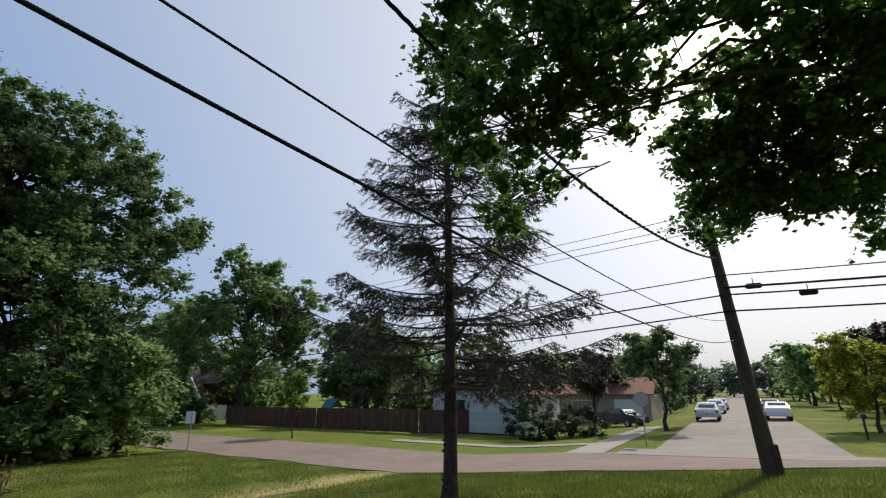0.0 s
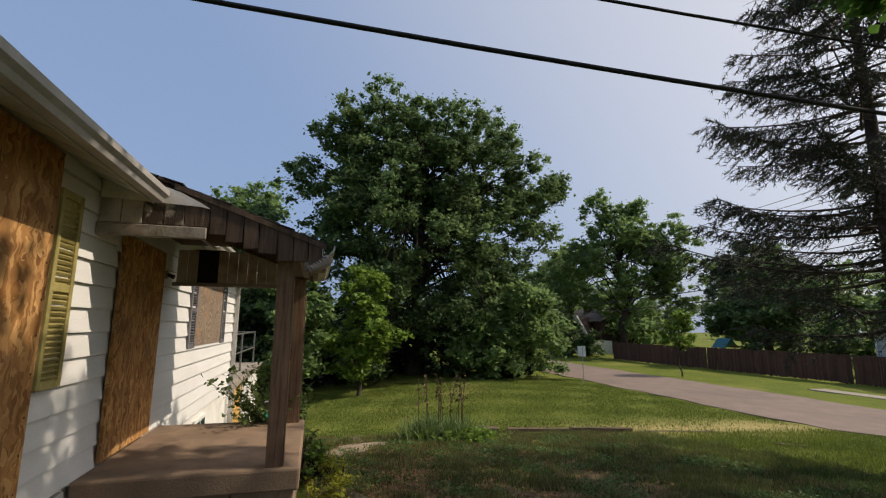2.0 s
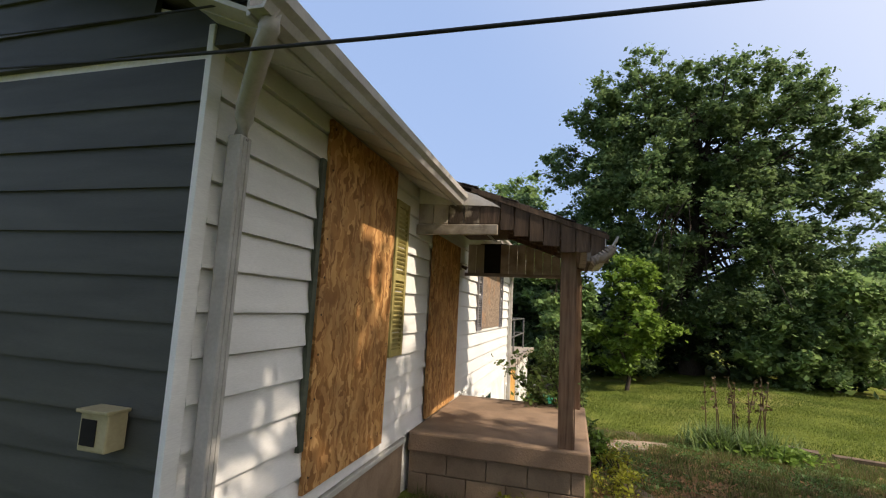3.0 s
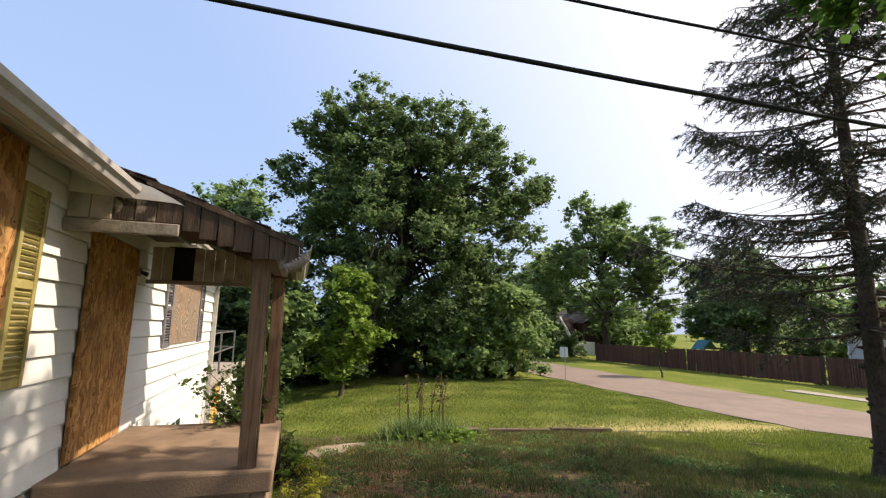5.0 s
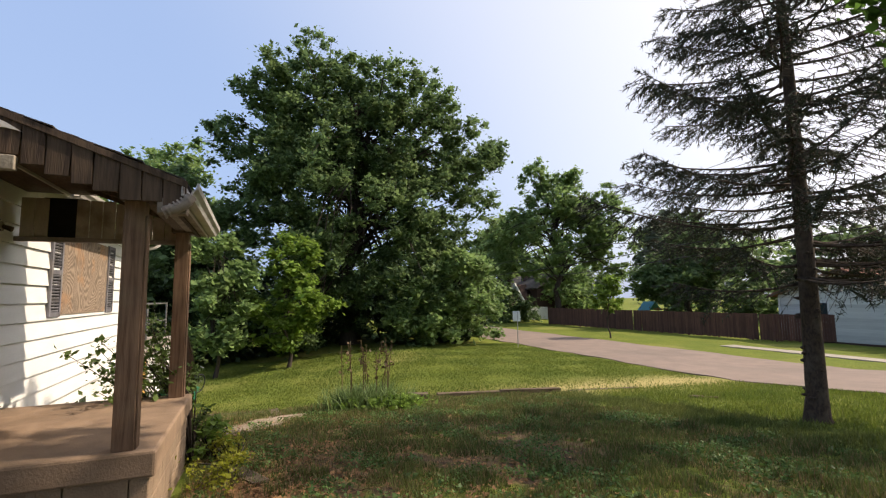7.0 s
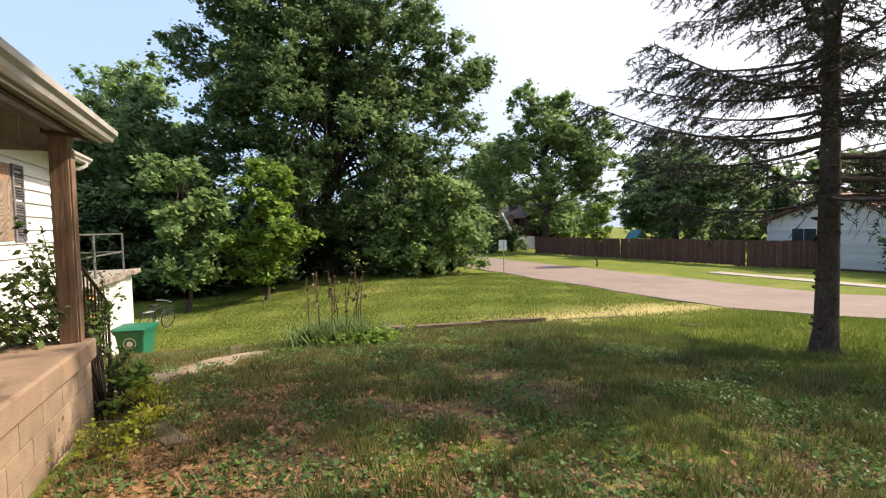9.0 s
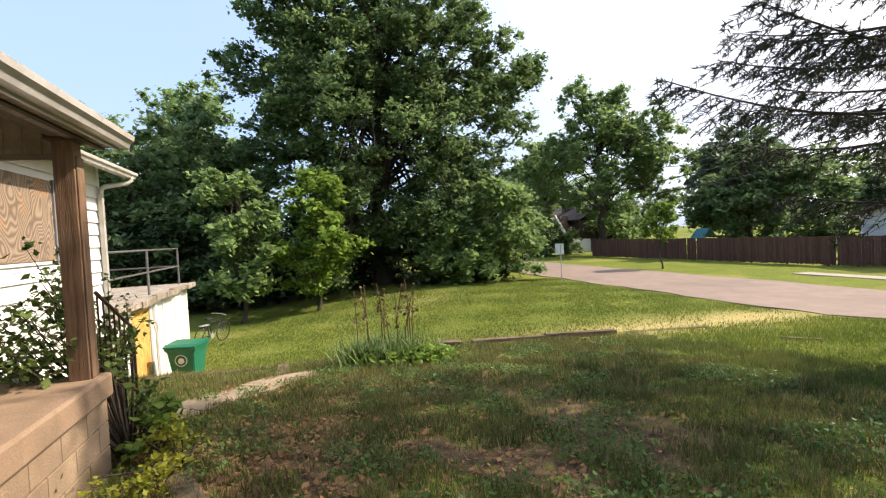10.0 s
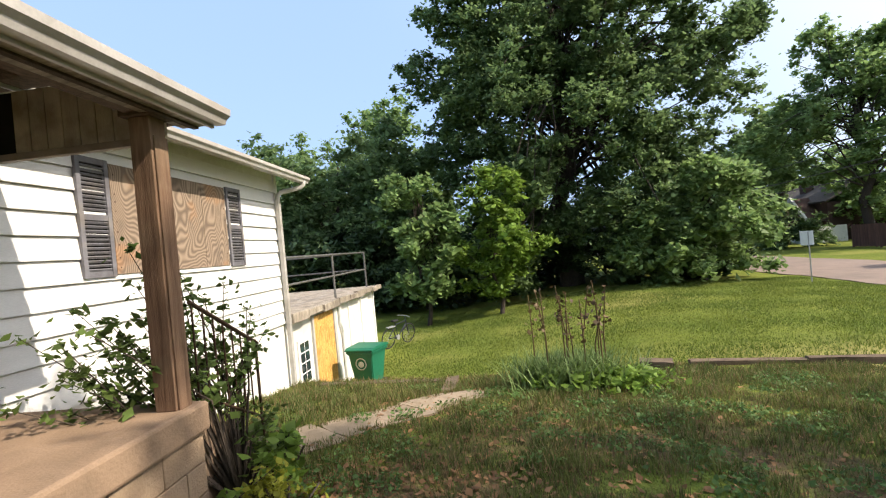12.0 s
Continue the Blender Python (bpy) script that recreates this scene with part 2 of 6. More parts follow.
ROOF_RED = mat("red_brown_shingle", (0.27, 0.125, 0.085), (0.20, 0.09, 0.06), 6, 0.9, 0.3, spread=0.15)
# near-black that stands in for the shade inside gaps and holes
SHADE_BLACK = mat("shade_black", (0.012, 0.011, 0.01), (0.02, 0.018, 0.016), 5, 0.9, 0)
IRON = mat("rusty_iron", (0.06, 0.04, 0.03), (0.10, 0.055, 0.03), 15, 0.7, 0.3, metal=0.4)
PIPE = mat("grey_pipe", (0.20, 0.20, 0.19), (0.12, 0.115, 0.11), 12, 0.5, 0.2, metal=0.5)
CABLE = mat("black_cable", (0.012, 0.012, 0.013), (0.02, 0.02, 0.02), 30, 0.6, 0.1)
POLE = mat("pole_wood", (0.10, 0.075, 0.055), (0.055, 0.04, 0.03), 6, 0.9, 0.6, stretch=(6, 6, 0.5), fine=30)
BARK = mat("bark", (0.075, 0.058, 0.045), (0.035, 0.027, 0.02), 9, 0.95, 1.0, stretch=(3, 3, 0.8), fine=25)
BARK_SPRUCE = mat("spruce_bark", (0.085, 0.06, 0.045), (0.035, 0.025, 0.02), 12, 0.95, 1.0, stretch=(2, 2, 1), fine=40, stain=(0.16, 0.13, 0.10), stain_scale=5, stain_amount=0.4)
ASPHALT = mat("pinkish_grey_asphalt", (0.27, 0.205, 0.17), (0.22, 0.17, 0.14), 1.2, 0.9, 0.4, fine=70, stain=(0.14, 0.115, 0.10), stain_scale=0.25, stain_amount=0.4)
CONCRETE_ROAD = mat("pale_concrete_road", (0.30, 0.265, 0.225), (0.25, 0.22, 0.19), 0.8, 0.9, 0.3, fine=50, stain=(0.18, 0.155, 0.13), stain_scale=0.2, stain_amount=0.4)
WALK = mat("pavement_concrete", (0.31, 0.275, 0.225), (0.26, 0.23, 0.19), 1.5, 0.9, 0.3, fine=50)
FENCE = mat("red_brown_fence", (0.125, 0.062, 0.042), (0.075, 0.036, 0.026), 4, 0.85, 0.3, stretch=(5, 5, 0.4), spread=0.25)
BIN = mat("green_bin_plastic", (0.012, 0.15, 0.085), (0.01, 0.12, 0.068), 6, 0.42, 0.05, spread=0.03)
PRINT = mat("pale_print", (0.6, 0.66, 0.62), (0.45, 0.52, 0.48), 20, 0.6, 0)
RUBBER = mat("black_rubber", (0.02, 0.02, 0.02), (0.03, 0.03, 0.03), 20, 0.8, 0.1)
STEEL = mat("sign_steel", (0.42, 0.43, 0.42), (0.33, 0.34, 0.33), 10, 0.5, 0.05, metal=0.3)
SIGN_WHITE = mat("sign_white", (0.62, 0.64, 0.62), (0.55, 0.56, 0.54), 4, 0.5, 0.05)
BRICK_DARK = mat("dark_brown_brick", (0.085, 0.05, 0.042), (0.055, 0.035, 0.03), 8, 0.9, 0.2)
BLUE_CANOPY = mat("blue_canopy", (0.05, 0.26, 0.36), (0.04, 0.21, 0.30), 4, 0.6, 0.05)
PLAY_WOOD = mat("play_set_wood", (0.24, 0.125, 0.065), (0.16, 0.08, 0.04), 5, 0.8, 0.2)
PALE_GREEN_HOUSE = mat("pale_house_siding", (0.52, 0.54, 0.50), (0.46, 0.48, 0.45), 3, 0.7, 0.1, stretch=(0.4, 0.4, 4))
TAN_HOUSE = mat("tan_house_siding", (0.36, 0.29, 0.22), (0.30, 0.24, 0.18), 3, 0.8, 0.1)
METER = mat("yellowed_plastic", (0.42, 0.37, 0.22), (0.36, 0.31, 0.18), 8, 0.6, 0.1)
TIE = mat("old_timber_tie", (0.17, 0.125, 0.085), (0.085, 0.06, 0.042), 5, 0.95, 0.7, stretch=(3, 1, 3), fine=30, spread=0.2)
DEAD = mat("dead_leaf", (0.30, 0.17, 0.075), (0.20, 0.105, 0.05), 3, 0.8, 0, spread=0.4, island=True, translucent=0.2)
SILVER = mat("silver_car_paint", (0.50, 0.52, 0.55), (0.48, 0.50, 0.53), 2, 0.25, 0, metal=0.5)
WHITE_PAINT = mat("white_car_paint", (0.72, 0.72, 0.72), (0.70, 0.70, 0.70), 2, 0.25, 0)
DARK_PAINT = mat("dark_car_paint", (0.03, 0.035, 0.05), (0.035, 0.04, 0.055), 2, 0.25, 0)
RED_LAMP = mat("red_tail_lamp", (0.30, 0.02, 0.015), (0.25, 0.015, 0.012), 4, 0.3, 0)

L_OAK = leaf_mat("oak_leaf", (0.10, 0.17, 0.068), (0.17, 0.25, 0.10), 0.52)
L_BRIGHT = leaf_mat("bright_leaf", (0.15, 0.25, 0.04), (0.21, 0.32, 0.06), 0.48)
L_MAPLE = leaf_mat("maple_leaf", (0.05, 0.12, 0.025), (0.095, 0.19, 0.035), 0.58)
L_POPLAR = leaf_mat("silver_maple_leaf", (0.17, 0.27, 0.095), (0.24, 0.345, 0.125), 0.55)
L_DARK = leaf_mat("dark_leaf", (0.035, 0.065, 0.026), (0.055, 0.095, 0.036), 0.3)
L_PURPLE = leaf_mat("purple_leaf", (0.035, 0.017, 0.022), (0.055, 0.028, 0.03), 0.2)
L_YELLOW = leaf_mat("yellow_green_leaf", (0.26, 0.29, 0.03), (0.36, 0.35, 0.05), 0.5)
# far-off foliage: distance haze is put into this paler, greyer leaf colour
L_HAZED = leaf_mat("hazed_far_leaf", (0.13, 0.18, 0.11), (0.17, 0.22, 0.14))
L_VINE = leaf_mat("vine_leaf", (0.085, 0.14, 0.035), (0.15, 0.22, 0.055), 0.4)
L_NEEDLE = leaf_mat("spruce_needle", (0.030, 0.042, 0.026), (0.058, 0.066, 0.038), 0.12)
L_STRAP = leaf_mat("strap_leaf", (0.11, 0.18, 0.05), (0.19, 0.26, 0.095), 0.35)
L_STALK = leaf_mat("dry_stalk", (0.14, 0.10, 0.045), (0.10, 0.06, 0.035), 0.1)
L_GRASS = leaf_mat("grass_blade", (0.105, 0.155, 0.026), (0.17, 0.21, 0.038), 0.40)
# thinner upper-lawn grass, its colour also darkened for the tree shade there
L_GRASS_SHADED = leaf_mat("thin_shaded_grass_blade", (0.07, 0.11, 0.026), (0.145, 0.165, 0.045), 0.32)
L_WEED = leaf_mat("weed_leaf", (0.06, 0.125, 0.03), (0.11, 0.19, 0.05), 0.35)
L_DRY = leaf_mat("dry_grass_blade", (0.28, 0.205, 0.105), (0.19, 0.135, 0.068), 0.28)


def glass_mat():
    m = bpy.data.materials.new("window_glass")
    m.use_nodes = True
    b = m.node_tree.nodes["Principled BSDF"]
    b.inputs["Base Color"].default_value = (0.03, 0.04, 0.045, 1)
    b.inputs["Roughness"].default_value = 0.06
    b.inputs["Specular IOR Level"].default_value = 0.7
    return m


GLASS = glass_mat()


def ground_mat():
    """Lawn: sunny green, drier straw patches, bare soil where the lawn is worn out."""
    m = bpy.data.materials.new("lawn")
    m.use_nodes = True
    n, l = m.node_tree.nodes, m.node_tree.links
    bsdf = n["Principled BSDF"]
    bsdf.inputs["Roughness"].default_value = 0.95
    bsdf.inputs["Specular IOR Level"].default_value = 0.1
    coord = n.new("ShaderNodeTexCoord")

    def noise_at(scale, lo, hi, detail=5.0, top=1.0):
        a = n.new("ShaderNodeTexNoise")
        a.inputs["Scale"].default_value, a.inputs["Detail"].default_value = scale, detail
        l.new(coord.outputs["Object"], a.inputs["Vector"])
        r = n.new("ShaderNodeMapRange")
        r.inputs["From Min"].default_value, r.inputs["From Max"].default_value, r.inputs["To Max"].default_value = lo, hi, top
        l.new(a.outputs["Fac"], r.inputs["Value"])
        return r.outputs[0]

    def mix(fac, a, b):
        x = n.new("ShaderNodeMix")
        x.data_type = "RGBA"
        l.new(fac, x.inputs[0])
        for i, v in ((6, a), (7, b)):
            if isinstance(v, tuple):
                x.inputs[i].default_value = (*v, 1)
            else:
                l.new(v, x.inputs[i])
        return x.outputs[2]

    green = mix(noise_at(0.5, 0.35, 0.65), (0.125, 0.17, 0.028), (0.18, 0.21, 0.038))
    green = mix(noise_at(9.0, 0.4, 0.7), green, (0.095, 0.115, 0.022))
    green = mix(noise_at(0.22, 0.56, 0.72, 4, 0.55), green, (0.30, 0.27, 0.09))
    dry = n.new("ShaderNodeAttribute")
    dry.attribute_name = "dry"
    green = mix(dry.outputs["Fac"], green, (0.40, 0.33, 0.14))
    # worn patch of soil and straw on the upper lawn by the porch
    attr = n.new("ShaderNodeAttribute")
    attr.attribute_name = "worn"
    soil = mix(noise_at(5.0, 0.35, 0.65), (0.075, 0.05, 0.036), (0.20, 0.13, 0.075))
    mul = n.new("ShaderNodeMath")
    mul.operation = "MULTIPLY"
    l.new(attr.outputs["Fac"], mul.inputs[0])
    l.new(noise_at(7.0, 0.30, 0.50, 6), mul.inputs[1])
    col = mix(mul.outputs[0], green, soil)
    l.new(col, bsdf.inputs["Base Color"])
    nb = n.new("ShaderNodeTexNoise")
    nb.inputs["Scale"].default_value, nb.inputs["Detail"].default_value = 30, 6
    l.new(coord.outputs["Object"], nb.inputs["Vector"])
    bp = n.new("ShaderNodeBump")
    bp.inputs["Strength"].default_value, bp.inputs["Distance"].default_value = 0.9, 0.05
    l.new(nb.outputs["Fac"], bp.inputs["Height"])
    l.new(bp.outputs[0], bsdf.inputs["Normal"])
    return m


LAWN = ground_mat()


# ---- helpers of the scene ----
def root_of(ob):
    while ob.parent:
        ob = ob.parent
    return ob


def thing(name, at, label, category, group="", kind=""):
    ob = new(name)
    ob.empty_display_size = 0.1
    ob.location = at
    return tagged(ob, label, category, group, kind)


def finish(bm, smooth=False):
    bmesh.ops.recalc_face_normals(bm, faces=bm.faces)
    if smooth:
        for f in bm.faces:
            f.smooth = True


def part(name, bm, material, parent, label="", smooth=False):
    """One mesh under a thing or a part; the bmesh is in world metres."""
    finish(bm, smooth)
    o = root_of(parent).location
    bmesh.ops.translate(bm, vec=-o, verts=bm.verts)
    me = bpy.data.meshes.new(name)
    bm.to_mesh(me)
    bm.free()
    me.materials.append(material)
    ob = new(name, me)
    ob.parent = parent
    if label:
        tagged(ob, label)
    return ob


def solo(name, bm, material, label, category, kind="", group="", smooth=False):
    finish(bm, smooth)
    me = bpy.data.meshes.new(name)
    bm.to_mesh(me)
    bm.free()
    me.materials.append(material)
    return tagged(new(name, me), label, category, group, kind)


def raw_part(name, verts, faces_n, material, parent, label="", corners=4):
    """A mesh of many small leaves or blades from arrays: corners vertices a leaf."""
    o = np.array(root_of(parent).location) if parent else np.zeros(3)
    me = bpy.data.meshes.new(name)
    nv = len(verts)
    me.vertices.add(nv)
    me.vertices.foreach_set("co", (verts - o).astype(np.float32).ravel())
    me.loops.add(nv)
    me.loops.foreach_set("vertex_index", np.arange(nv, dtype=np.int32))
    me.polygons.add(faces_n)
    me.polygons.foreach_set("loop_start", np.arange(0, nv, corners, dtype=np.int32))
    me.update(calc_edges=True)
    me.materials.append(material)
    ob = new(name, me)
    if parent:
        ob.parent = parent
    if label:
        tagged(ob, label)
    return ob


def box(bm, lo, hi, bevel=0.0, turn=0.0, tilt=None):
    lo, hi = Vector(lo), Vector(hi)
    c, s = (lo + hi) / 2, hi - lo
    m = Matrix.Translation(c) @ Euler((tilt or (0, 0, 0))[0:3]).to_matrix().to_4x4() @ Matrix.Rotation(turn, 4, "Z") @ Matrix.Diagonal((abs(s.x), abs(s.y), abs(s.z), 1))
    made = bmesh.ops.create_cube(bm, size=1, matrix=m)
    if bevel:
        edges = list({e for v in made["verts"] for e in v.link_edges})
        bmesh.ops.bevel(bm, geom=edges, offset=bevel, segments=2, affect="EDGES", profile=0.5)
    return bm


def B(lo, hi, bevel=0.0, turn=0.0, tilt=None):
    return box(bmesh.new(), lo, hi, bevel, turn, tilt)


def tube(bm, pts, radii, sides=8, cap=True):
    pts = [Vector(p) for p in pts]
    rings = []
    for i, p in enumerate(pts):
        d = (pts[min(i + 1, len(pts) - 1)] - pts[max(i - 1, 0)]).normalized()
        u = d.cross(Vector((0.31, 0.2, 0.93)) if abs(d.z) < 0.95 else Vector((1, 0, 0))).normalized()
        w = d.cross(u)
        r = radii[i] if isinstance(radii, (list, tuple)) else radii
        rings.append([bm.verts.new(p + r * (math.cos(2 * math.pi * k / sides) * u + math.sin(2 * math.pi * k / sides) * w)) for k in range(sides)])
    for a, b in zip(rings, rings[1:]):
        for k in range(sides):
            bm.faces.new((a[k], a[(k + 1) % sides], b[(k + 1) % sides], b[k]))
    if cap:
        bm.faces.new(rings[0][::-1])
        bm.faces.new(rings[-1])
    return bm


def extrude_profile(profile, a, b, plane):
    """A closed profile of 2D points swept from a to b along one axis: plane 'x' sweeps along x with (y, z) points, 'y' along y with (x, z)."""
    bm = bmesh.new()
    ends = []
    for s in (a, b):
        ends.append([bm.verts.new((s, p[0], p[1]) if plane == "x" else (p[0], s, p[1])) for p in profile])
    k = len(profile)
    for i in range(k):
        bm.faces.new((ends[0][i], ends[0][(i + 1) % k], ends[1][(i + 1) % k], ends[1][i]))
    bm.faces.new(ends[0][::-1])
    bm.faces.new(ends[1])
    return bm


def smoothstep(a, b, x):
    t = np.clip((np.asarray(x, float) - a) / (b - a), 0, 1)
    return t * t * (3 - 2 * t)


# ---- ground ----
def ground_z(x, y):
    """Height of the ground: an upper lawn that falls away from the house front, a lower lawn beyond the old timber edging, a flat road."""
    x, y = np.asarray(x, float), np.asarray(y, float)
    xs = np.where(x > -12, np.minimum(x, 6), -12 + 0.012 * np.maximum(x + 12, -60))
    ys = np.where(y < 16, np.maximum(y, -6), 16 + 0.25 * np.clip(y - 16, 0, 40))
    upper = -0.013 + 0.0876 * xs - 0.0393 * ys
    upper = upper - 0.12 * smoothstep(-10.3, -12.0, x) * (1 - smoothstep(1.3, 3.2, y))
    lower_edge = -2.1 + 0.62 * smoothstep(-1, 9, y)
    lower = np.minimum(upper, lower_edge - 0.03 * np.clip(y - 9, 0, 8))
    drop = smoothstep(-12.25, -13.4, x) * (1 - smoothstep(9, 16, y))
    z = upper * (1 - drop) + lower * drop
    flat = -1.15 + 0.018 * np.clip(x, -40, 6) * 1.0
    side = smoothstep(17, 24, y) * smoothstep(-14, -4, x)
    return z * (1 - side) + np.minimum(z, flat) * side


def gz(x, y):
    return float(ground_z(x, y))


def worn_at(x, y):
    a = np.exp(-(((x + 6.0) / 4.4) ** 2 + ((y - 3.6) / 3.0) ** 2))
    b = np.exp(-(((x + 6.3) / 1.3) ** 2 + ((y - 0.7) / 0.6) ** 2))
    c = np.exp(-(((x + 2.5) / 3.0) ** 2 + ((y - 2.5) / 2.5) ** 2))
    return np.clip(1.1 * a + b + c, 0, 1)


def bare_at(x, y):
    """Where the soil shows: ragged patches inside the worn stretch of lawn."""
    w = worn_at(x, y)
    rough = np.zeros(len(w))
    for i in np.nonzero(w > 0.05)[0]:
        rough[i] = noise.fractal(Vector((x[i] * 0.75, y[i] * 1.0, 3.1)), 0.8, 2.1, 5)
    return w * smoothstep(-0.12, 0.22, rough)


def dry_at(x, y):
    """A straw-coloured track that runs from the timbers to the road."""
    return 0.9 * np.exp(-(((x + 12.5) / 1.2) ** 2)) * smoothstep(6.0, 9.5, y) * (1 - smoothstep(15.8, 16.3, y))


def make_ground():
    xs = np.unique(np.concatenate([np.arange(-40, 12, 0.5), np.linspace(-14, 1, 121), np.linspace(-300, -40, 40), np.linspace(12, 300, 40)]))
    ys = np.unique(np.concatenate([np.arange(-8, 40, 0.5), np.linspace(-2, 9, 91), np.linspace(-300, -8, 40), np.linspace(40, 600, 60)]))
    gx, gy = np.meshgrid(xs, ys)
    zz = ground_z(gx, gy)
    zz += 0.02 * np.sin(gx * 1.7 + gy * 0.6) * np.sin(gy * 1.3 - gx * 0.4)
    nx, ny = len(xs), len(ys)
    co = np.stack([gx, gy, zz], -1).reshape(-1, 3)
    i = np.arange(nx * ny).reshape(ny, nx)
    quads = np.stack([i[:-1, :-1], i[:-1, 1:], i[1:, 1:], i[1:, :-1]], -1).reshape(-1, 4)
    me = bpy.data.meshes.new("ground")
    me.from_pydata(co.tolist(), [], quads.tolist())
    worn = me.attributes.new("worn", "FLOAT", "POINT")
    worn.data.foreach_set("value", bare_at(co[:, 0], co[:, 1]).astype(np.float32))
    dryness = me.attributes.new("dry", "FLOAT", "POINT")
    dryness.data.foreach_set("value", dry_at(co[:, 0], co[:, 1]).astype(np.float32))
    me.materials.append(LAWN)
    for f in me.polygons:
        f.use_smooth = True
    return tagged(new("ground", me), "green lawn with worn soil patches", "ground", kind="structure")


make_ground()


def strip(name, x0, x1, y0, y1, material, label, category, lift=0.03, edge=None, step=1.0):
    """A road or path laid on the ground: a sheet with thickness."""
    nx = max(2, int(abs(x1 - x0) / step) + 1)
    ny = max(2, int(abs(y1 - y0) / step) + 1)
    bm = bmesh.new()
    grid = []
    for j in range(ny):
        row = []
        for i in range(nx):
            x = x0 + (x1 - x0) * i / (nx - 1)
            y = y0 + (y1 - y0) * j / (ny - 1)
            if edge and j in (0, ny - 1):
                y += edge * math.sin(x * 0.9 + j) + edge * 0.6 * math.sin(x * 2.3 + 2 * j)
            row.append(bm.verts.new((x, y, gz(x, y) + lift)))
        grid.append(row)
    for j in range(ny - 1):
        for i in range(nx - 1):
            bm.faces.new((grid[j][i], grid[j][i + 1], grid[j + 1][i + 1], grid[j + 1][i]))
    ext = bmesh.ops.extrude_face_region(bm, geom=bm.faces[:])
    bmesh.ops.translate(bm, vec=(0, 0, -0.15), verts=[v for v in ext["geom"] if isinstance(v, bmesh.types.BMVert)])
    return solo(name, bm, material, label, category, kind="structure", smooth=False)


strip("road", -160, 90, 16.2, 22.9, ASPHALT, "worn pinkish grey asphalt street", "road", lift=0.035, edge=0.12)
strip("road_side", -3.7, 3.4, 22.2, 330, CONCRETE_ROAD, "pale concrete side street lined with cars", "road", lift=0.045, step=1.5)
strip("road_apron", -5.0, 5.2, 22.15, 24.6, CONCRETE_ROAD, "pale concrete street mouth flaring to the junction", "road", lift=0.05, step=0.8)
strip("pavement", -20.5, -7.25, 26.6, 27.8, WALK, "narrow pale concrete pavement across the lawns", "pavement", lift=0.04)
strip("driveway", -7.2, -5.5, 22.3, 42, WALK, "pale concrete driveway up to the houses", "driveway", lift=0.05)
strip("pavement_east", 6.6, 60, 26.6, 27.8, WALK, "narrow pale concrete pavement across the lawns", "pavement", lift=0.04)

# ---- the boarded-up house ----
WALL, EAST, WEST = -1.73, -1.63, -12.2
house = thing("boarded_house", (-7.0, -5.0, -1.0), "single-storey white-sided house with boarded windows and door", "house")
part("wall_core", B((WEST + 0.03, -8.5, -2.3), (EAST - 0.03, WALL - 0.03, 2.80)), WHITE_BLOCK, house, "white painted masonry base")
# gable triangle at each end
for gx0, gx1 in ((EAST - 0.25, EAST - 0.03), (WEST + 0.03, WEST + 0.25)):
    part("gable", extrude_profile([(WALL - 0.03, 2.80), (-8.5, 2.80), (-5.1, 3.95)], gx0, gx1, "x"), WHITE, house)
ROOF_EDGE = -1.30
roof_main = extrude_profile([(ROOF_EDGE, 2.715), (-5.1, 4.12), (-9.0, 2.72), (-9.0, 2.66), (-5.1, 4.04), (ROOF_EDGE, 2.675)], EAST + 0.3, WEST - 0.3, "x")
part("roof", roof_main, SHINGLE, house, "dark shingle roof")
part("soffit", extrude_profile([(ROOF_EDGE - 0.02, 2.60), (WALL, 2.775), (WALL, 2.80), (ROOF_EDGE - 0.02, 2.62)], WEST - 0.25, EAST + 0.25, "x"), SOFFIT, house)
part("fascia", B((WEST - 0.28, ROOF_EDGE - 0.02, 2.57), (EAST + 0.28, ROOF_EDGE + 0.0, 2.70), 0.004), TRIM, house)
for i in range(27):  # soffit panel joints
    x = EAST + 0.1 - i * 0.4
    part("soffit_rib", extrude_profile([(ROOF_EDGE - 0.02, 2.594), (WALL + 0.01, 2.765), (WALL + 0.01, 2.78), (ROOF_EDGE - 0.02, 2.61)], x - 0.012, x + 0.012, "x"), SOFFIT, house)


def gutter_profile(y, z):
    """K-style gutter hung on a board at y, its lip at z."""
    return [(y, z), (y, z - 0.11), (y + 0.07, z - 0.11), (y + 0.085, z - 0.075), (y + 0.115, z - 0.05), (y + 0.12, z - 0.005), (y + 0.105, z - 0.005), (y + 0.10, z - 0.045),
            (y + 0.072, z - 0.07), (y + 0.062, z - 0.098), (y + 0.008, z - 0.098), (y + 0.008, z)]


RX0, RX1 = -7.16, -4.60
g_main = part("gutter", extrude_profile(gutter_profile(ROOF_EDGE + 0.003, 2.69), EAST + 0.3, RX1 + 0.03, "x"), TRIM, house, "pale dented metal gutter")
part("gutter", extrude_profile(gutter_profile(ROOF_EDGE + 0.003, 2.69), RX0 - 0.01, WEST - 0.3, "x"), TRIM, house, "pale dented metal gutter")


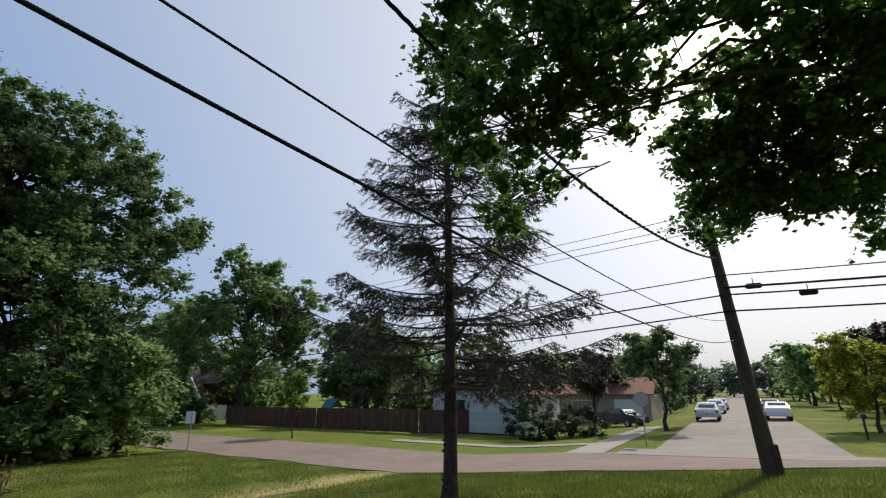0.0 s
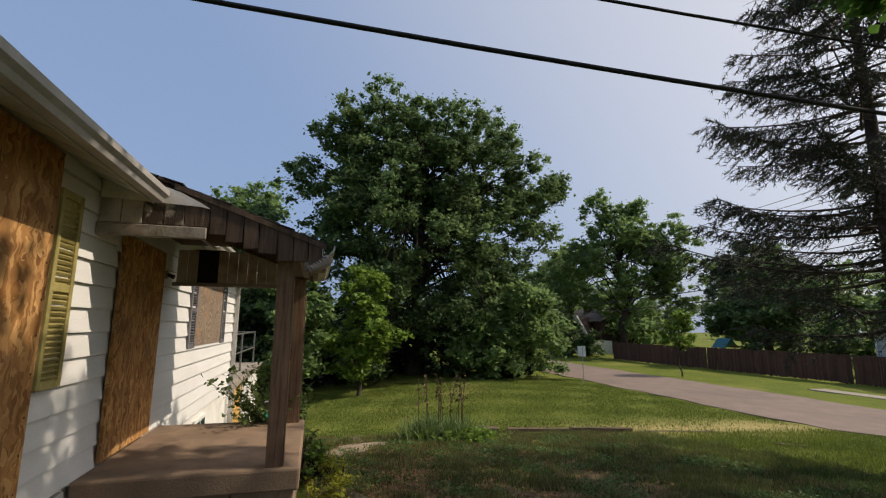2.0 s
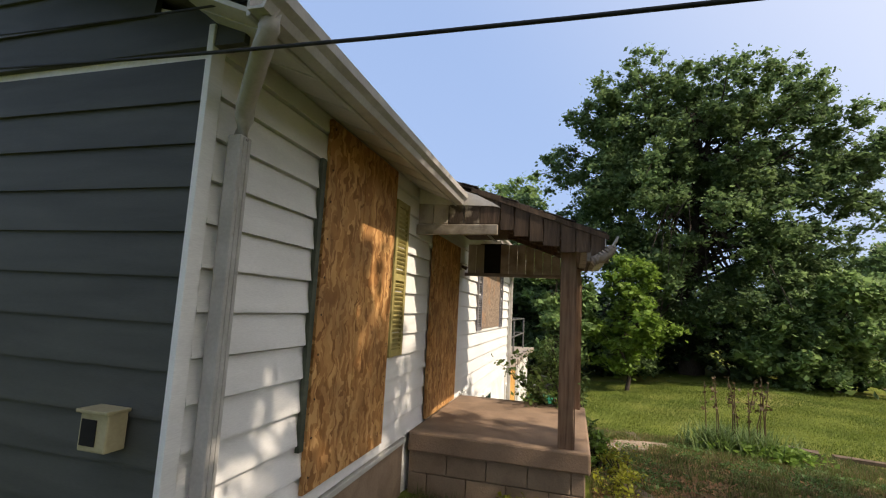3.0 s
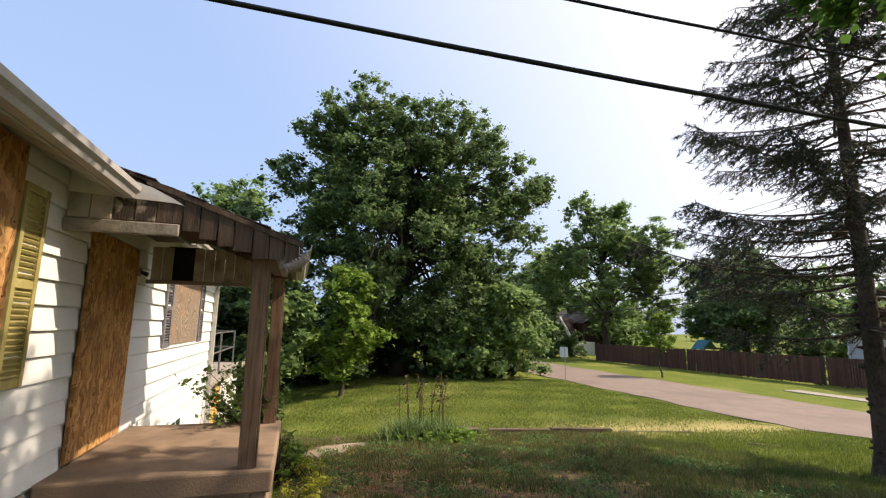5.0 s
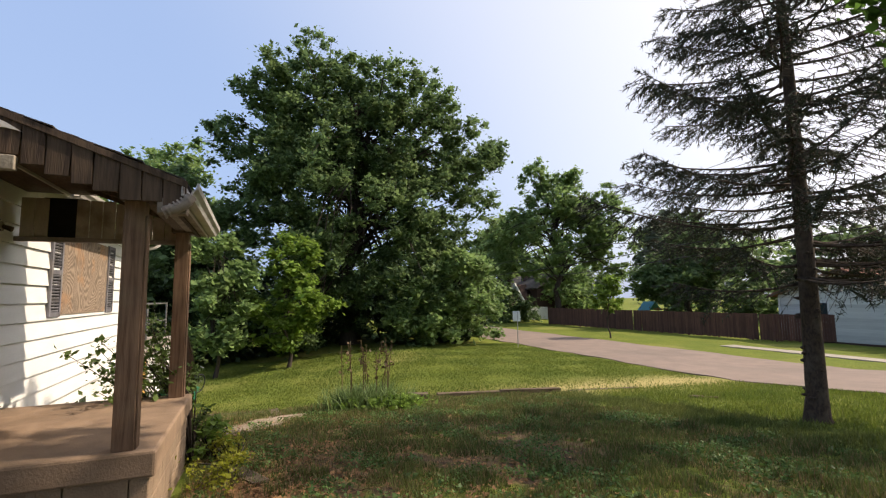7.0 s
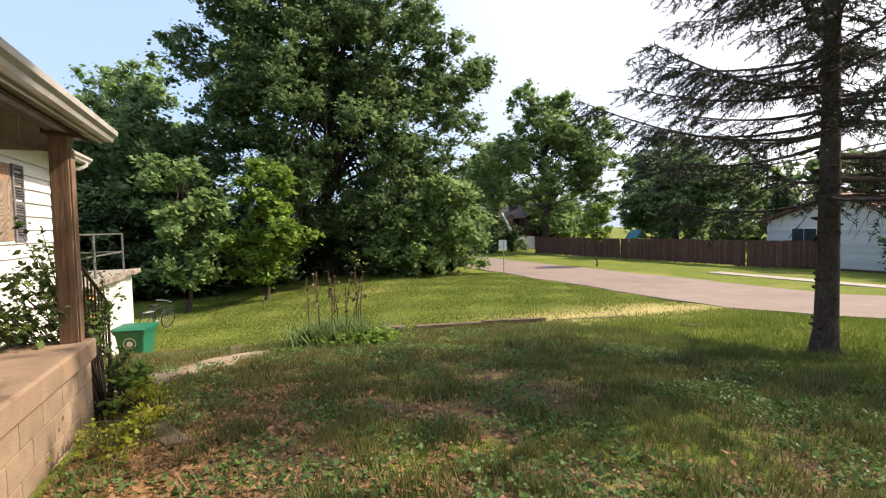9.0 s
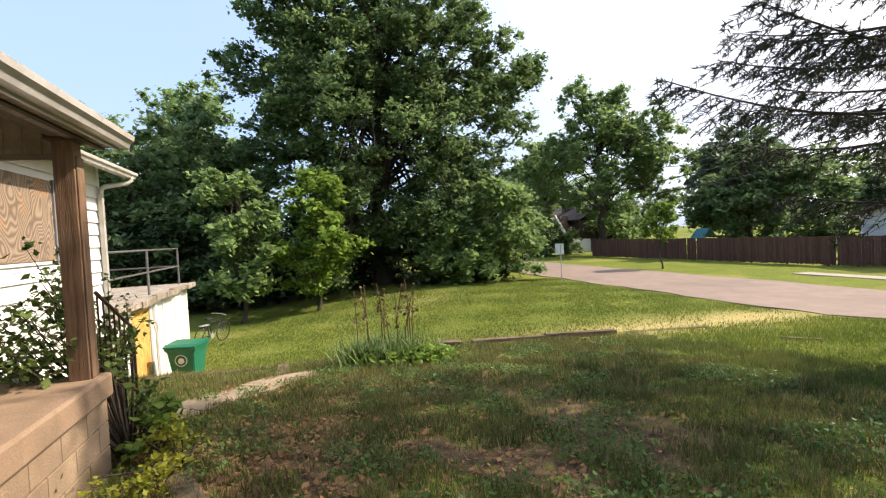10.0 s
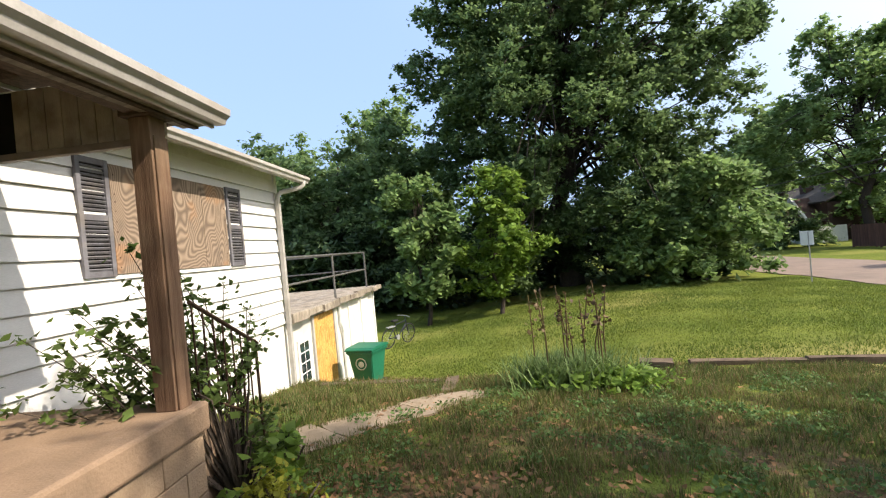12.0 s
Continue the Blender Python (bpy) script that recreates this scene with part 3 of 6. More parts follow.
def downspout(x, xx, zbot):
    bm = bmesh.new()
    tube(bm, [(x, ROOF_EDGE + 0.05, 2.62), (x, ROOF_EDGE + 0.05, 2.54), (x * 0.9 + xx * 0.1, ROOF_EDGE + 0.0, 2.49), (x * 0.15 + xx * 0.85, WALL + 0.13, 2.41), (xx, WALL + 0.08, 2.36), (xx, WALL + 0.07, 2.26)], 0.042, 10)
    part("downspout_elbow", bm, TRIM, house, smooth=True)
    bm = B((xx - 0.04, WALL + 0.03, zbot), (xx + 0.04, WALL + 0.105, 2.28), 0.008)
    for k in (-0.015, 0.015):
        box(bm, (xx + k - 0.005, WALL + 0.1, zbot), (xx + k + 0.005, WALL + 0.109, 2.27))
    part("downspout", bm, TRIM, house, "pale metal downspout")


downspout(-1.40, -1.79, -0.05)
downspout(-12.32, -12.08, -1.15)
# corner boards
part("corner_trim", B((EAST - 0.07, WALL - 0.02, -0.05), (EAST + 0.014, WALL + 0.014, 2.76), 0.004), WHITE, house)
part("corner_trim", B((WEST - 0.014, WALL - 0.02, -0.05), (WEST + 0.07, WALL + 0.014, 2.76), 0.004), WHITE, house)
# lap siding on the front: one board a row, thick at its foot
LAP, LAP_WEST = 0.2005, 0.216


def lap_row(z, x0, x1, lap):
    prof = [(WALL - 0.03, z + 0.004), (WALL + 0.016, z), (WALL + 0.016, z + 0.012), (WALL - 0.012, z + lap - 0.010), (WALL - 0.03, z + lap - 0.010)]
    return extrude_profile(prof, x0, x1, "x")


for i in range(13):
    part("siding_board", lap_row(0.241 + i * LAP, EAST - 0.07, -5.13, LAP), WHITE, house)
for i in range(12):
    part("siding_board", lap_row(0.040 + i * LAP_WEST, -6.55, WEST + 0.07, LAP_WEST), WHITE, house)
for i in range(3):
    part("siding_board", lap_row(2.20 + i * LAP, -5.13, -6.55, LAP), WHITE, house)
for i in range(13):  # end wall rows
    z = -0.01 + i * LAP
    prof = [(EAST - 0.03, z), (EAST + 0.006, z), (EAST + 0.006, z + 0.012), (EAST - 0.012, z + LAP + 0.01), (EAST - 0.03, z + LAP + 0.01)]
    part("siding_board", extrude_profile(prof, WALL - 0.02, -8.5, "y"), GREY_SIDING, house, "dark grey siding board")
for i in range(7):
    z = 2.655 + i * LAP
    half = max(0.3, 3.37 * (1 - (z - 2.72) / 1.25))
    prof = [(EAST - 0.03, z), (EAST + 0.006, z), (EAST + 0.006, z + 0.012), (EAST - 0.012, z + LAP + 0.01), (EAST - 0.03, z + LAP + 0.01)]
    part("siding_board", extrude_profile(prof, -5.1 + half, -5.1 - half, "y"), GREY_SIDING, house, "dark grey siding board")
# foundation near the corner
part("foundation", B((-4.6, WALL - 0.3, -0.9), (EAST, WALL - 0.005, 0.2), 0.01), BLOCK, house, "tan painted block foundation")
part("drip_strip", B((-4.6, WALL - 0.02, 0.17), (EAST + 0.01, WALL + 0.025, 0.215), 0.005), SOFFIT, house)


def board_over(name, x0, x1, z0, z1, material, label, seams=(), y=WALL + 0.006, thick=0.022):
    """A sheet nailed over an opening, in strips at its seams, with nail heads."""
    board = thing(name, ((x0 + x1) / 2, y, z0), label, "board")
    cuts = [x0, *seams, x1]
    for a, b in zip(cuts, cuts[1:]):
        part("sheet", B((a - 0.003, y, z0), (b + 0.003, y + thick, z1), 0.003), material, board)
    bm = bmesh.new()
    rng = random.Random(int(abs(x0) * 100))
    for i in range(10):
        zz = z0 + 0.08 + (z1 - z0 - 0.16) * i / 9 + rng.uniform(-0.03, 0.03)
        for xx in (x0 - 0.05, x1 + 0.05) if x0 > x1 else (x0 + 0.05, x1 - 0.05):
            tube(bm, [(xx, y + thick - 0.002, zz), (xx, y + thick + 0.003, zz)], 0.008, 6)
    part("nails", bm, IRON, board)
    return board


board_over("osb_window_board", -2.68, -3.92, 0.33, 2.745, OSB, "tall weathered OSB sheets nailed over a large window", seams=(-3.25,), thick=0.03)
trimbm = B((-2.61, WALL, 0.6), (-2.66, WALL + 0.03, 2.45), 0.003)
part("window_casing", trimbm, CASING, house, "greenish casing edge, darkened for the shadow along it")
board_over("osb_door_board", -5.17, -6.48, 0.27, 2.38, OSB, "weathered OSB sheet nailed over the porch door", seams=(-5.62, -6.05), thick=0.035)
window_board = board_over("plywood_window_board", -8.34, -10.42, 1.17, 2.30, PLY, "weathered plywood sheets over a shuttered window", seams=(-9.86,), thick=0.02)


def shutter(x0, x1, z0, z1, material, label, step=0.042):
    s = thing("window_shutter", ((x0 + x1) / 2, WALL, z0), label, "shutter", "shutters beside the windows")
    y = WALL + 0.006
    w = 0.05
    part("stile", B((x0, y, z0), (x0 + w, y + 0.035, z1), 0.004), material, s)
    part("stile", B((x1 - w, y, z0), (x1, y + 0.035, z1), 0.004), material, s)
    for a, b in ((z0, z0 + 0.06), (z1 - 0.06, z1), ((z0 + z1) / 2 - 0.03, (z0 + z1) / 2 + 0.03)):
        part("rail", B((x0 + w, y, a), (x1 - w, y + 0.032, b), 0.003), material, s)
    # grey shutters: shade between the louvres is coloured in as a black sheet
    part("backing", B((x0 + w, y, z0 + 0.06), (x1 - w, y + 0.008, z1 - 0.06)), SHADE_BLACK if material is not YELLOW_SHUT else material, s)
    z = z0 + 0.075
    while z < z1 - 0.08:
        if abs(z - (z0 + z1) / 2) > 0.04:
            part("louvre", B((x0 + w, y + 0.010, z - 0.012), (x1 - w, y + 0.026, z + 0.010), 0, 0, (radians(-32), 0, 0)), material, s)
        z += step
    return s


shutter(-8.32, -7.94, 1.15, 2.32, GREY_SHUT, "blue-grey peeling louvred shutter beside the boarded window")
shutter(-10.84, -10.45, 1.15, 2.32, GREY_SHUT, "blue-grey peeling louvred shutter beside the boarded window")
shutter(-4.28, -3.95, 1.05, 2.50, YELLOW_SHUT, "olive-yellow louvred shutter beside the tall board")
# small basement window low in the white base
bw = thing("basement_window", (-9.3, WALL, -0.5), "small white-framed basement window low in the wall", "window")
part("frame", B((-9.75, WALL - 0.02, -0.50), (-8.95, WALL + 0.02, -0.08), 0.005), WHITE, bw)
part("pane", B((-9.69, WALL + 0.012, -0.44), (-9.38, WALL + 0.024, -0.14)), GLASS, bw)
part("pane", B((-9.33, WALL + 0.012, -0.44), (-9.02, WALL + 0.024, -0.14)), GLASS, bw)
# utility box on the end wall, lamp by the door
ub = thing("utility_box", (EAST, -1.98, 0.9), "yellowed plastic utility box on the end wall", "utility box")
bm = B((EAST + 0.006, -2.08, 0.86), (EAST + 0.10, -1.93, 1.02), 0.008)
part("case", bm, METER, ub)
# no real hole: a black plate on the face paints its dark inside
part("opening", B((EAST + 0.098, -2.065, 0.885), (EAST + 0.104, -1.985, 0.99)), SHADE_BLACK, ub)
part("lid", B((EAST + 0.005, -2.09, 1.015), (EAST + 0.115, -1.92, 1.03), 0.003), METER, ub)
pl = thing("porch_wall_lamp", (-6.62, WALL, 2.12), "small tarnished wall lamp beside the boarded door", "lamp")
part("plate", tube(bmesh.new(), [(-6.62, WALL + 0.005, 2.13), (-6.62, WALL + 0.03, 2.13)], 0.05, 10), WOOD_GREY, pl)
part("socket", tube(bmesh.new(), [(-6.62, WALL + 0.03, 2.13), (-6.62, WALL + 0.11, 2.10)], [0.02, 0.03], 8), IRON, pl)

# ---- porch ----
PX0, PX1, PY = -6.95, -4.69, 0.06
porch = thing("porch", (-5.8, -0.8, -0.6), "raised concrete porch with tan painted block sides", "porch")
part("core", B((PX0 + 0.12, WALL, -1.6), (PX1 - 0.12, PY - 0.12, 0.06)), BLOCK, porch)
part("slab", B((PX0, WALL + 0.008, 0.055), (PX1, PY, 0.25), 0.022), CONCRETE, porch, "worn tan concrete porch slab")


def block_course(axis, fixed, a, b, ztop, rows, shift=0.0):
    """Courses of concrete blocks facing out at 'fixed', from a to b."""
    for r in range(rows):
        z1 = ztop - r * 0.205
        z0 = z1 - 0.197
        s = a - (0.2 if r % 2 else 0.0)
        while s < b:
            lo, hi = max(s, a), min(s + 0.392, b)
            if hi - lo > 0.03:
                if axis == "x":
                    bm = B((fixed - 0.07, lo, z0), (fixed, hi, z1), 0.006)
                else:
                    bm = B((lo, fixed - 0.07, z0), (hi, fixed, z1), 0.006)
                part("block", bm, BLOCK, porch)
            s += 0.4


block_course("x", PX1 - 0.045, WALL + 0.02, PY - 0.05, 0.05, 5)
block_course("y", PY - 0.045, PX0 + 0.03, PX1 - 0.05, 0.05, 7)


def porch_post(x, y, turn):
    p = thing("porch_post", (x, y, 0.25), "square brown weathered timber porch post", "post", "porch posts")
    bm = B((x - 0.072, y - 0.072, 0.25), (x + 0.072, y + 0.0705, 2.14), 0.006)
    part("shaft", bm, WOOD_POST, p)
    part("shaft", B((x - 0.070, y + 0.073, 0.25), (x + 0.055, y + 0.084, 2.02), 0.003), WOOD_POST, p)
    part("cap", B((x - 0.11, y - 0.11, 2.14), (x + 0.11, y + 0.11, 2.20), 0.006), WOOD_DARK, p)
    return p


porch_post(-4.82, -0.17, 0)
porch_post(-6.80, -0.09, 0)

roof = thing("porch_roof", (-5.8, -0.7, 2.2), "sagging shed porch roof with dark rotting boards", "porch roof")


def slope_z(y):
    return 2.785 - 0.365 * (y + 1.25)


# shingled deck, a little ragged
part("deck", extrude_profile([(-1.3, slope_z(-1.3)), (0.16, slope_z(0.16)), (0.16, slope_z(0.16) + 0.022), (-1.3, slope_z(-1.3) + 0.022)], RX0, RX1, "x"), WOOD_DARK, roof)
rng = random.Random(4)
for r in range(11):
    y0 = 0.18 - r * 0.14
    x = RX0
    while x < RX1 - 0.05:
        w = rng.uniform(0.22, 0.32)
        x1 = min(x + w, RX1 + rng.uniform(0.0, 0.035))
        z0 = slope_z(y0) + 0.026 + rng.uniform(0, 0.012)
        z1 = slope_z(y0 - 0.17) + 0.026
        bm = extrude_profile([(y0, z0), (y0 - 0.17, z1), (y0 - 0.17, z1 + 0.006), (y0, z0 + 0.010)], x + 0.004, x1, "x")
        part("shingle", bm, SHINGLE, roof)
        x += w
# front gutter and boards
part("front_fascia", B((RX0, 0.135, slope_z(0.16) - 0.13), (RX1, 0.160, slope_z(0.16) - 0.003), 0.004), TRIM, roof)
part("front_gutter", extrude_profile(gutter_profile(0.162, slope_z(0.16) + 0.0), RX0 - 0.02, RX1 + 0.02, "x"), TRIM, roof, "dented pale gutter along the porch roof")
part("front_beam", B((RX0 + 0.1, -0.16, 2.16), (RX1 - 0.02, -0.05, 2.30), 0.006), WOOD_DARK, roof)
part("front_soffit", B((RX0 + 0.05, -0.05, 2.150), (RX1 - 0.05, 0.135, 2.165)), WOOD_GREY, roof)
part("soffit_strip", B((RX0 + 0.05, 0.03, 2.135), (RX1 - 0.05, 0.07, 2.152)), WOOD_DARK, roof)
for i in range(6):  # rafters
    x = RX0 + 0.1 + i * 0.47
    part("rafter", extrude_profile([(-1.6, slope_z(-1.6) - 0.005), (0.18, slope_z(0.18) - 0.005), (0.18, slope_z(0.18) - 0.09), (-1.6, slope_z(-1.6) - 0.11)], x - 0.02, x + 0.02, "x"), WOOD_DARK, roof)
# rake boards: dark upright shakes following the slope on the near end, some lost
y = -1.02
k = 0
while y < 0.16:
    w = rng.uniform(0.13, 0.19)
    low = 0.30 + rng.uniform(-0.012, 0.012) - 0.09 * smoothstep(-0.35, 0.12, y)
    zt = slope_z(y + w / 2) + 0.012
    bm = B((RX1 - 0.02, y + 0.004, zt - float(low)), (RX1 + 0.004 + rng.uniform(0, 0.008), y + w - 0.004, zt), 0.004, 0, (rng.uniform(-0.03, 0.03), 0, 0))
    part("rake_board", bm, WOOD_DARK, roof)
    y += w
    k += 1
part("rake_edge", extrude_profile([(-1.15, slope_z(-1.15) + 0.02), (0.2, slope_z(0.2) + 0.02), (0.2, slope_z(0.2) - 0.03), (-1.15, slope_z(-1.15) - 0.03)], RX1 + 0.004, RX1 + 0.022, "x"), WOOD_DARK, roof)
# peeling box panels between the wall and the rake
for i in range(5):
    y0 = WALL + 0.02 + i * 0.165
    part("box_panel", B((RX1 - 0.015, y0 + 0.003, 2.385), (RX1 + 0.008 + 0.003 * (i % 2), y0 + 0.160, 2.60), 0.004), (PANEL_PALE, PANEL_PALE, WOOD_PEEL, WOOD_PEEL, WOOD_DARK)[i], roof)
part("box_rail", B((RX1 - 0.03, WALL + 0.01, 2.27), (RX1 + 0.03, -0.86, 2.375), 0.008), WOOD_GREY, roof, "grey peeling rail")
part("flashing", extrude_profile([(WALL + 0.02, 2.60), (WALL + 0.02, 2.80), (-1.42, 2.79), (-1.1, 2.69), (-0.92, 2.60), (-0.84, 2.55), (-0.92, 2.565)], RX1 - 0.05, RX1 + 0.02, "x"), FLASHING, roof, "pale bent metal flashing")
part("box_back", B((RX0 + 0.02, WALL + 0.02, 2.60), (RX1 - 0.03, -0.9, 2.63)), WOOD_DARK, roof)
# grooved end panels on both ends, under the rake; one piece missing
for end_x in (RX0 + 0.22,):
    y = -1.68
    i = 0
    while y < -0.17:
        w = 0.125
        if i != 2 and i != 3:
            zt = min(2.50, slope_z(y + w) - 0.10)
            part("end_panel", B((end_x - 0.012, y + 0.003, 2.06), (end_x + 0.012, y + w - 0.003, zt), 0.004), PANEL_PALE, roof)
        y += w
        i += 1
    # black sheet added behind the missing piece to paint the shade in the hole
    part("cavity_back", B((end_x - 0.07, -1.5, 2.06), (end_x - 0.05, -1.1, 2.52)), SHADE_BLACK, roof)
    part("end_rail", B((end_x - 0.025, WALL + 0.01, 2.015), (end_x + 0.025, -0.165, 2.065), 0.004), PANEL, roof)
    part("end_rafter", extrude_profile([(-1.6, slope_z(-1.6) - 0.02), (0.1, slope_z(0.1) - 0.02), (0.1, slope_z(0.1) - 0.13), (-1.6, slope_z(-1.6) - 0.13)], end_x + 0.02, end_x + 0.06, "x"), WOOD_DARK, roof)
# broken gutter elbow hanging at the near corner
bm = tube(bmesh.new(), [(RX1 + 0.02, 0.23, 2.16), (RX1 + 0.03, 0.20, 2.10), (RX1 + 0.035, 0.13, 2.05), (RX1 + 0.035, 0.05, 2.03)], 0.042, 10)
part("gutter_elbow", bm, PANEL, roof, "crumpled metal gutter elbow", smooth=True)
for i in range(7):
    t = i / 6
    part("elbow_rib", tube(bmesh.new(), [(RX1 + 0.024 + 0.01 * t, 0.212 - 0.15 * t, 2.125 - 0.105 * t), (RX1 + 0.026 + 0.01 * t, 0.200 - 0.15 * t, 2.118 - 0.105 * t)], 0.046, 10), PANEL, roof)
part("corner_block", B((RX1 - 0.12, 0.0, 2.02), (RX1 + 0.0, 0.20, 2.14), 0.006), WOOD_GREY, roof)

# ---- iron stair rail behind the porch ----
rail = thing("stair_rail", (-7.4, -0.02, -0.2), "rusty iron stair rail overgrown with vine", "railing")
part("top_rail", tube(bmesh.new(), [(-6.95, -0.02, 0.92), (-7.8, -0.02, 0.46)], 0.016, 8), IRON, rail)
part("bottom_rail", tube(bmesh.new(), [(-6.95, -0.02, 0.28), (-7.8, -0.02, -0.18)], 0.012, 8), IRON, rail)
for i in range(8):
    x = -6.97 - i * 0.115
    zt = 0.92 + (x + 6.95) * 0.54
    last = i == 7
    part("post" if last else "baluster", tube(bmesh.new(), [(x, -0.02, zt - (0.64 if not last else 1.25)), (x, -0.02, zt)], 0.014 if last else 0.008, 6), IRON, rail)
steps = thing("porch_steps", (-7.4, -0.9, -0.6), "tan concrete steps beside the porch", "steps")
for i in range(4):
    part("step", B((PX0 - 0.3 * (i + 1), -1.5, -1.2), (PX0 - 0.3 * i - 0.003, -0.1, 0.08 - 0.19 * i), 0.012), CONCRETE, steps)

# ---- walk-out wing with a deck roof ----
GX0, GX1, GY = -18.9, -12.24, -1.85
wing = thing("walkout_wing", (-15.5, -3.5, -2.2), "low white basement wing with a decaying deck roof", "outbuilding")
part("wall", B((GX0, -6.0, -2.4), (GX1, GY, 0.0)), WHITE_BLOCK, wing)
part("deck_roof", B((GX0 - 0.25, -6.3, 0.02), (GX1 + 0.03, GY + 0.12, 0.11), 0.01), WOOD_GREY, wing, "worn roof deck")
rng = random.Random(9)
x = GX1
while x > GX0 - 0.2:
    w = rng.uniform(0.5, 1.1)
    part("edge_board", B((max(x - w, GX0 - 0.28), GY + 0.1, 0.0 + rng.uniform(-0.04, 0.02)), (x - 0.01, GY + 0.2 + rng.uniform(0, 0.05), 0.14 + rng.uniform(-0.02, 0.04)), 0.012, 0, (0, rng.uniform(-0.02, 0.02), 0)), WOOD_GREY, wing)
    x -= w
door_w = thing("wing_board", (-14.2, GY, -2.1), "fresh orange OSB sheet over the basement doorway", "board")
part("sheet", B((-14.85, GY + 0.012, -2.15), (-13.62, GY + 0.035, -0.08), 0.003), OSB_NEW, door_w)
for a, b in ((-13.60, -13.52), (-15.02, -14.88), (-12.45, -12.36)):
    part("door_trim", B((a, GY, -2.2), (b, GY + 0.05, -0.02), 0.004), TRIM, wing)
for a, b in ((-16.2, -15.5), (-17.4, -17.2), (-18.85, -18.6)):
    part("wall_batten", B((a, GY, -2.2), (a + 0.09, GY + 0.04, -0.02), 0.004), WHITE, wing)
part("downpipe", tube(bmesh.new(), [(-15.3, GY + 0.06, 0.0), (-15.3, GY + 0.06, -0.5), (-15.45, GY + 0.06, -0.75), (-15.45, GY + 0.06, -2.1)], 0.04, 8), WHITE, wing)
ww = thing("wing_window", (-13.0, GY, -0.9), "small dark paned window in the white basement door", "window")
part("frame", B((-13.28, GY + 0.002, -1.35), (-12.72, GY + 0.04, -0.42), 0.005), WHITE, ww)
for i in range(2):
    for j in range(4):
        part("pane", B((-13.22 + i * 0.23, GY + 0.03, -1.29 + j * 0.205), (-13.02 + i * 0.23, GY + 0.045, -1.11 + j * 0.205)), GLASS, ww)
drail = thing("deck_rail", (-15.5, -2.0, 0.11), "grey pipe railing round the roof deck", "railing")
posts = [(-12.6, -2.0), (-15.7, -2.0), (-18.8, -2.0), (-18.8, -5.5)]
for px, py in posts:
    part("post", tube(bmesh.new(), [(px, py, 0.10), (px, py, 1.26)], 0.03, 8), PIPE, drail)
for zz in (1.23, 0.68):
    for (a, b), (c, d) in zip(posts, posts[1:]):
        part("rail", tube(bmesh.new(), [(a, b, zz), (c, d, zz)], 0.024, 8), PIPE, drail)


# ---- trees ----
def rand_dirs(rng, n):
    v = rng.normal(size=(n, 3))
    return v / np.linalg.norm(v, axis=1)[:, None]


def leaf_quads(rng, centres, size, up=0.5, wide=0.62, spread_size=0.35):
    """Diamond leaves at the centres, turned every way but leaning flat."""
    n = len(centres)
    nrm = rand_dirs(rng, n)
    nrm[:, 2] = np.abs(nrm[:, 2]) + up
    nrm /= np.linalg.norm(nrm, axis=1)[:, None]
    a = np.cross(nrm, rand_dirs(rng, n))
    a /= np.linalg.norm(a, axis=1)[:, None] + 1e-9
    b = np.cross(nrm, a)
    s = size * (1 + spread_size * rng.normal(size=(n, 1))).clip(0.4, 2)
    v = np.stack([centres - a * s * 0.5, centres + b * s * wide * 0.5 - a * s * 0.08, centres + a * s * 0.5, centres - b * s * wide * 0.5 - a * s * 0.08], 1)
    v[:, 1] -= nrm * s * 0.10
    v[:, 3] -= nrm * s * 0.10
    return v.reshape(-1, 3)


def clump_points(rng, clumps, total, flat=0.7):
    """Leaf centres in clumps (x, y, z, r): denser towards the outside of each clump."""
    c = np.array(clumps)
    w = c[:, 3] ** 2
    pick = rng.choice(len(c), total, p=w / w.sum())
    d = rand_dirs(rng, total)
    r = c[pick, 3] * np.abs(rng.normal(size=total)) * 0.78
    d[:, 2] *= flat
    return c[pick, :3] + d * r[:, None]


def lobes_to_clumps(rng, lobes, spacing, r0, r1):
    """Clump centres over ellipsoid lobes (x, y, z, rx, ry, rz). A large lobe is broken into separate leafy masses with gaps between them."""
    masses = []
    for x, y, z, rx, ry, rz in lobes:
        mean = (rx + ry + rz) / 3
        if mean < 2.0:
            masses.append((x, y, z, rx, ry, rz))
            continue
        small = min(1.6, 0.36 * mean + 0.12)
        n = int(3.4 * (mean / small) ** 2)
        d = rand_dirs(rng, n)
        k = 0.35 + 0.60 * rng.random(n) ** 0.5
        for q, kk in zip(d, k):
            s = small * rng.uniform(0.65, 1.2)
            masses.append((x + q[0] * kk * rx, y + q[1] * kk * ry, z + q[2] * kk * rz, s, s, s * rng.uniform(0.7, 1.05)))
    out = []
    for x, y, z, rx, ry, rz in masses:
        n = max(3, int(7.0 * ((rx * ry + rx * rz + ry * rz) / 3) / spacing ** 2))
        d = rand_dirs(rng, n)
        k = 0.40 + 0.64 * rng.random(n) ** 0.6
        p = np.array([x, y, z]) + d * k[:, None] * np.array([rx, ry, rz])
        rr = 0.60 * (r0 + (r1 - r0) * rng.random(n))
        out += [(*q, s) for q, s in zip(p, rr)]
    return out


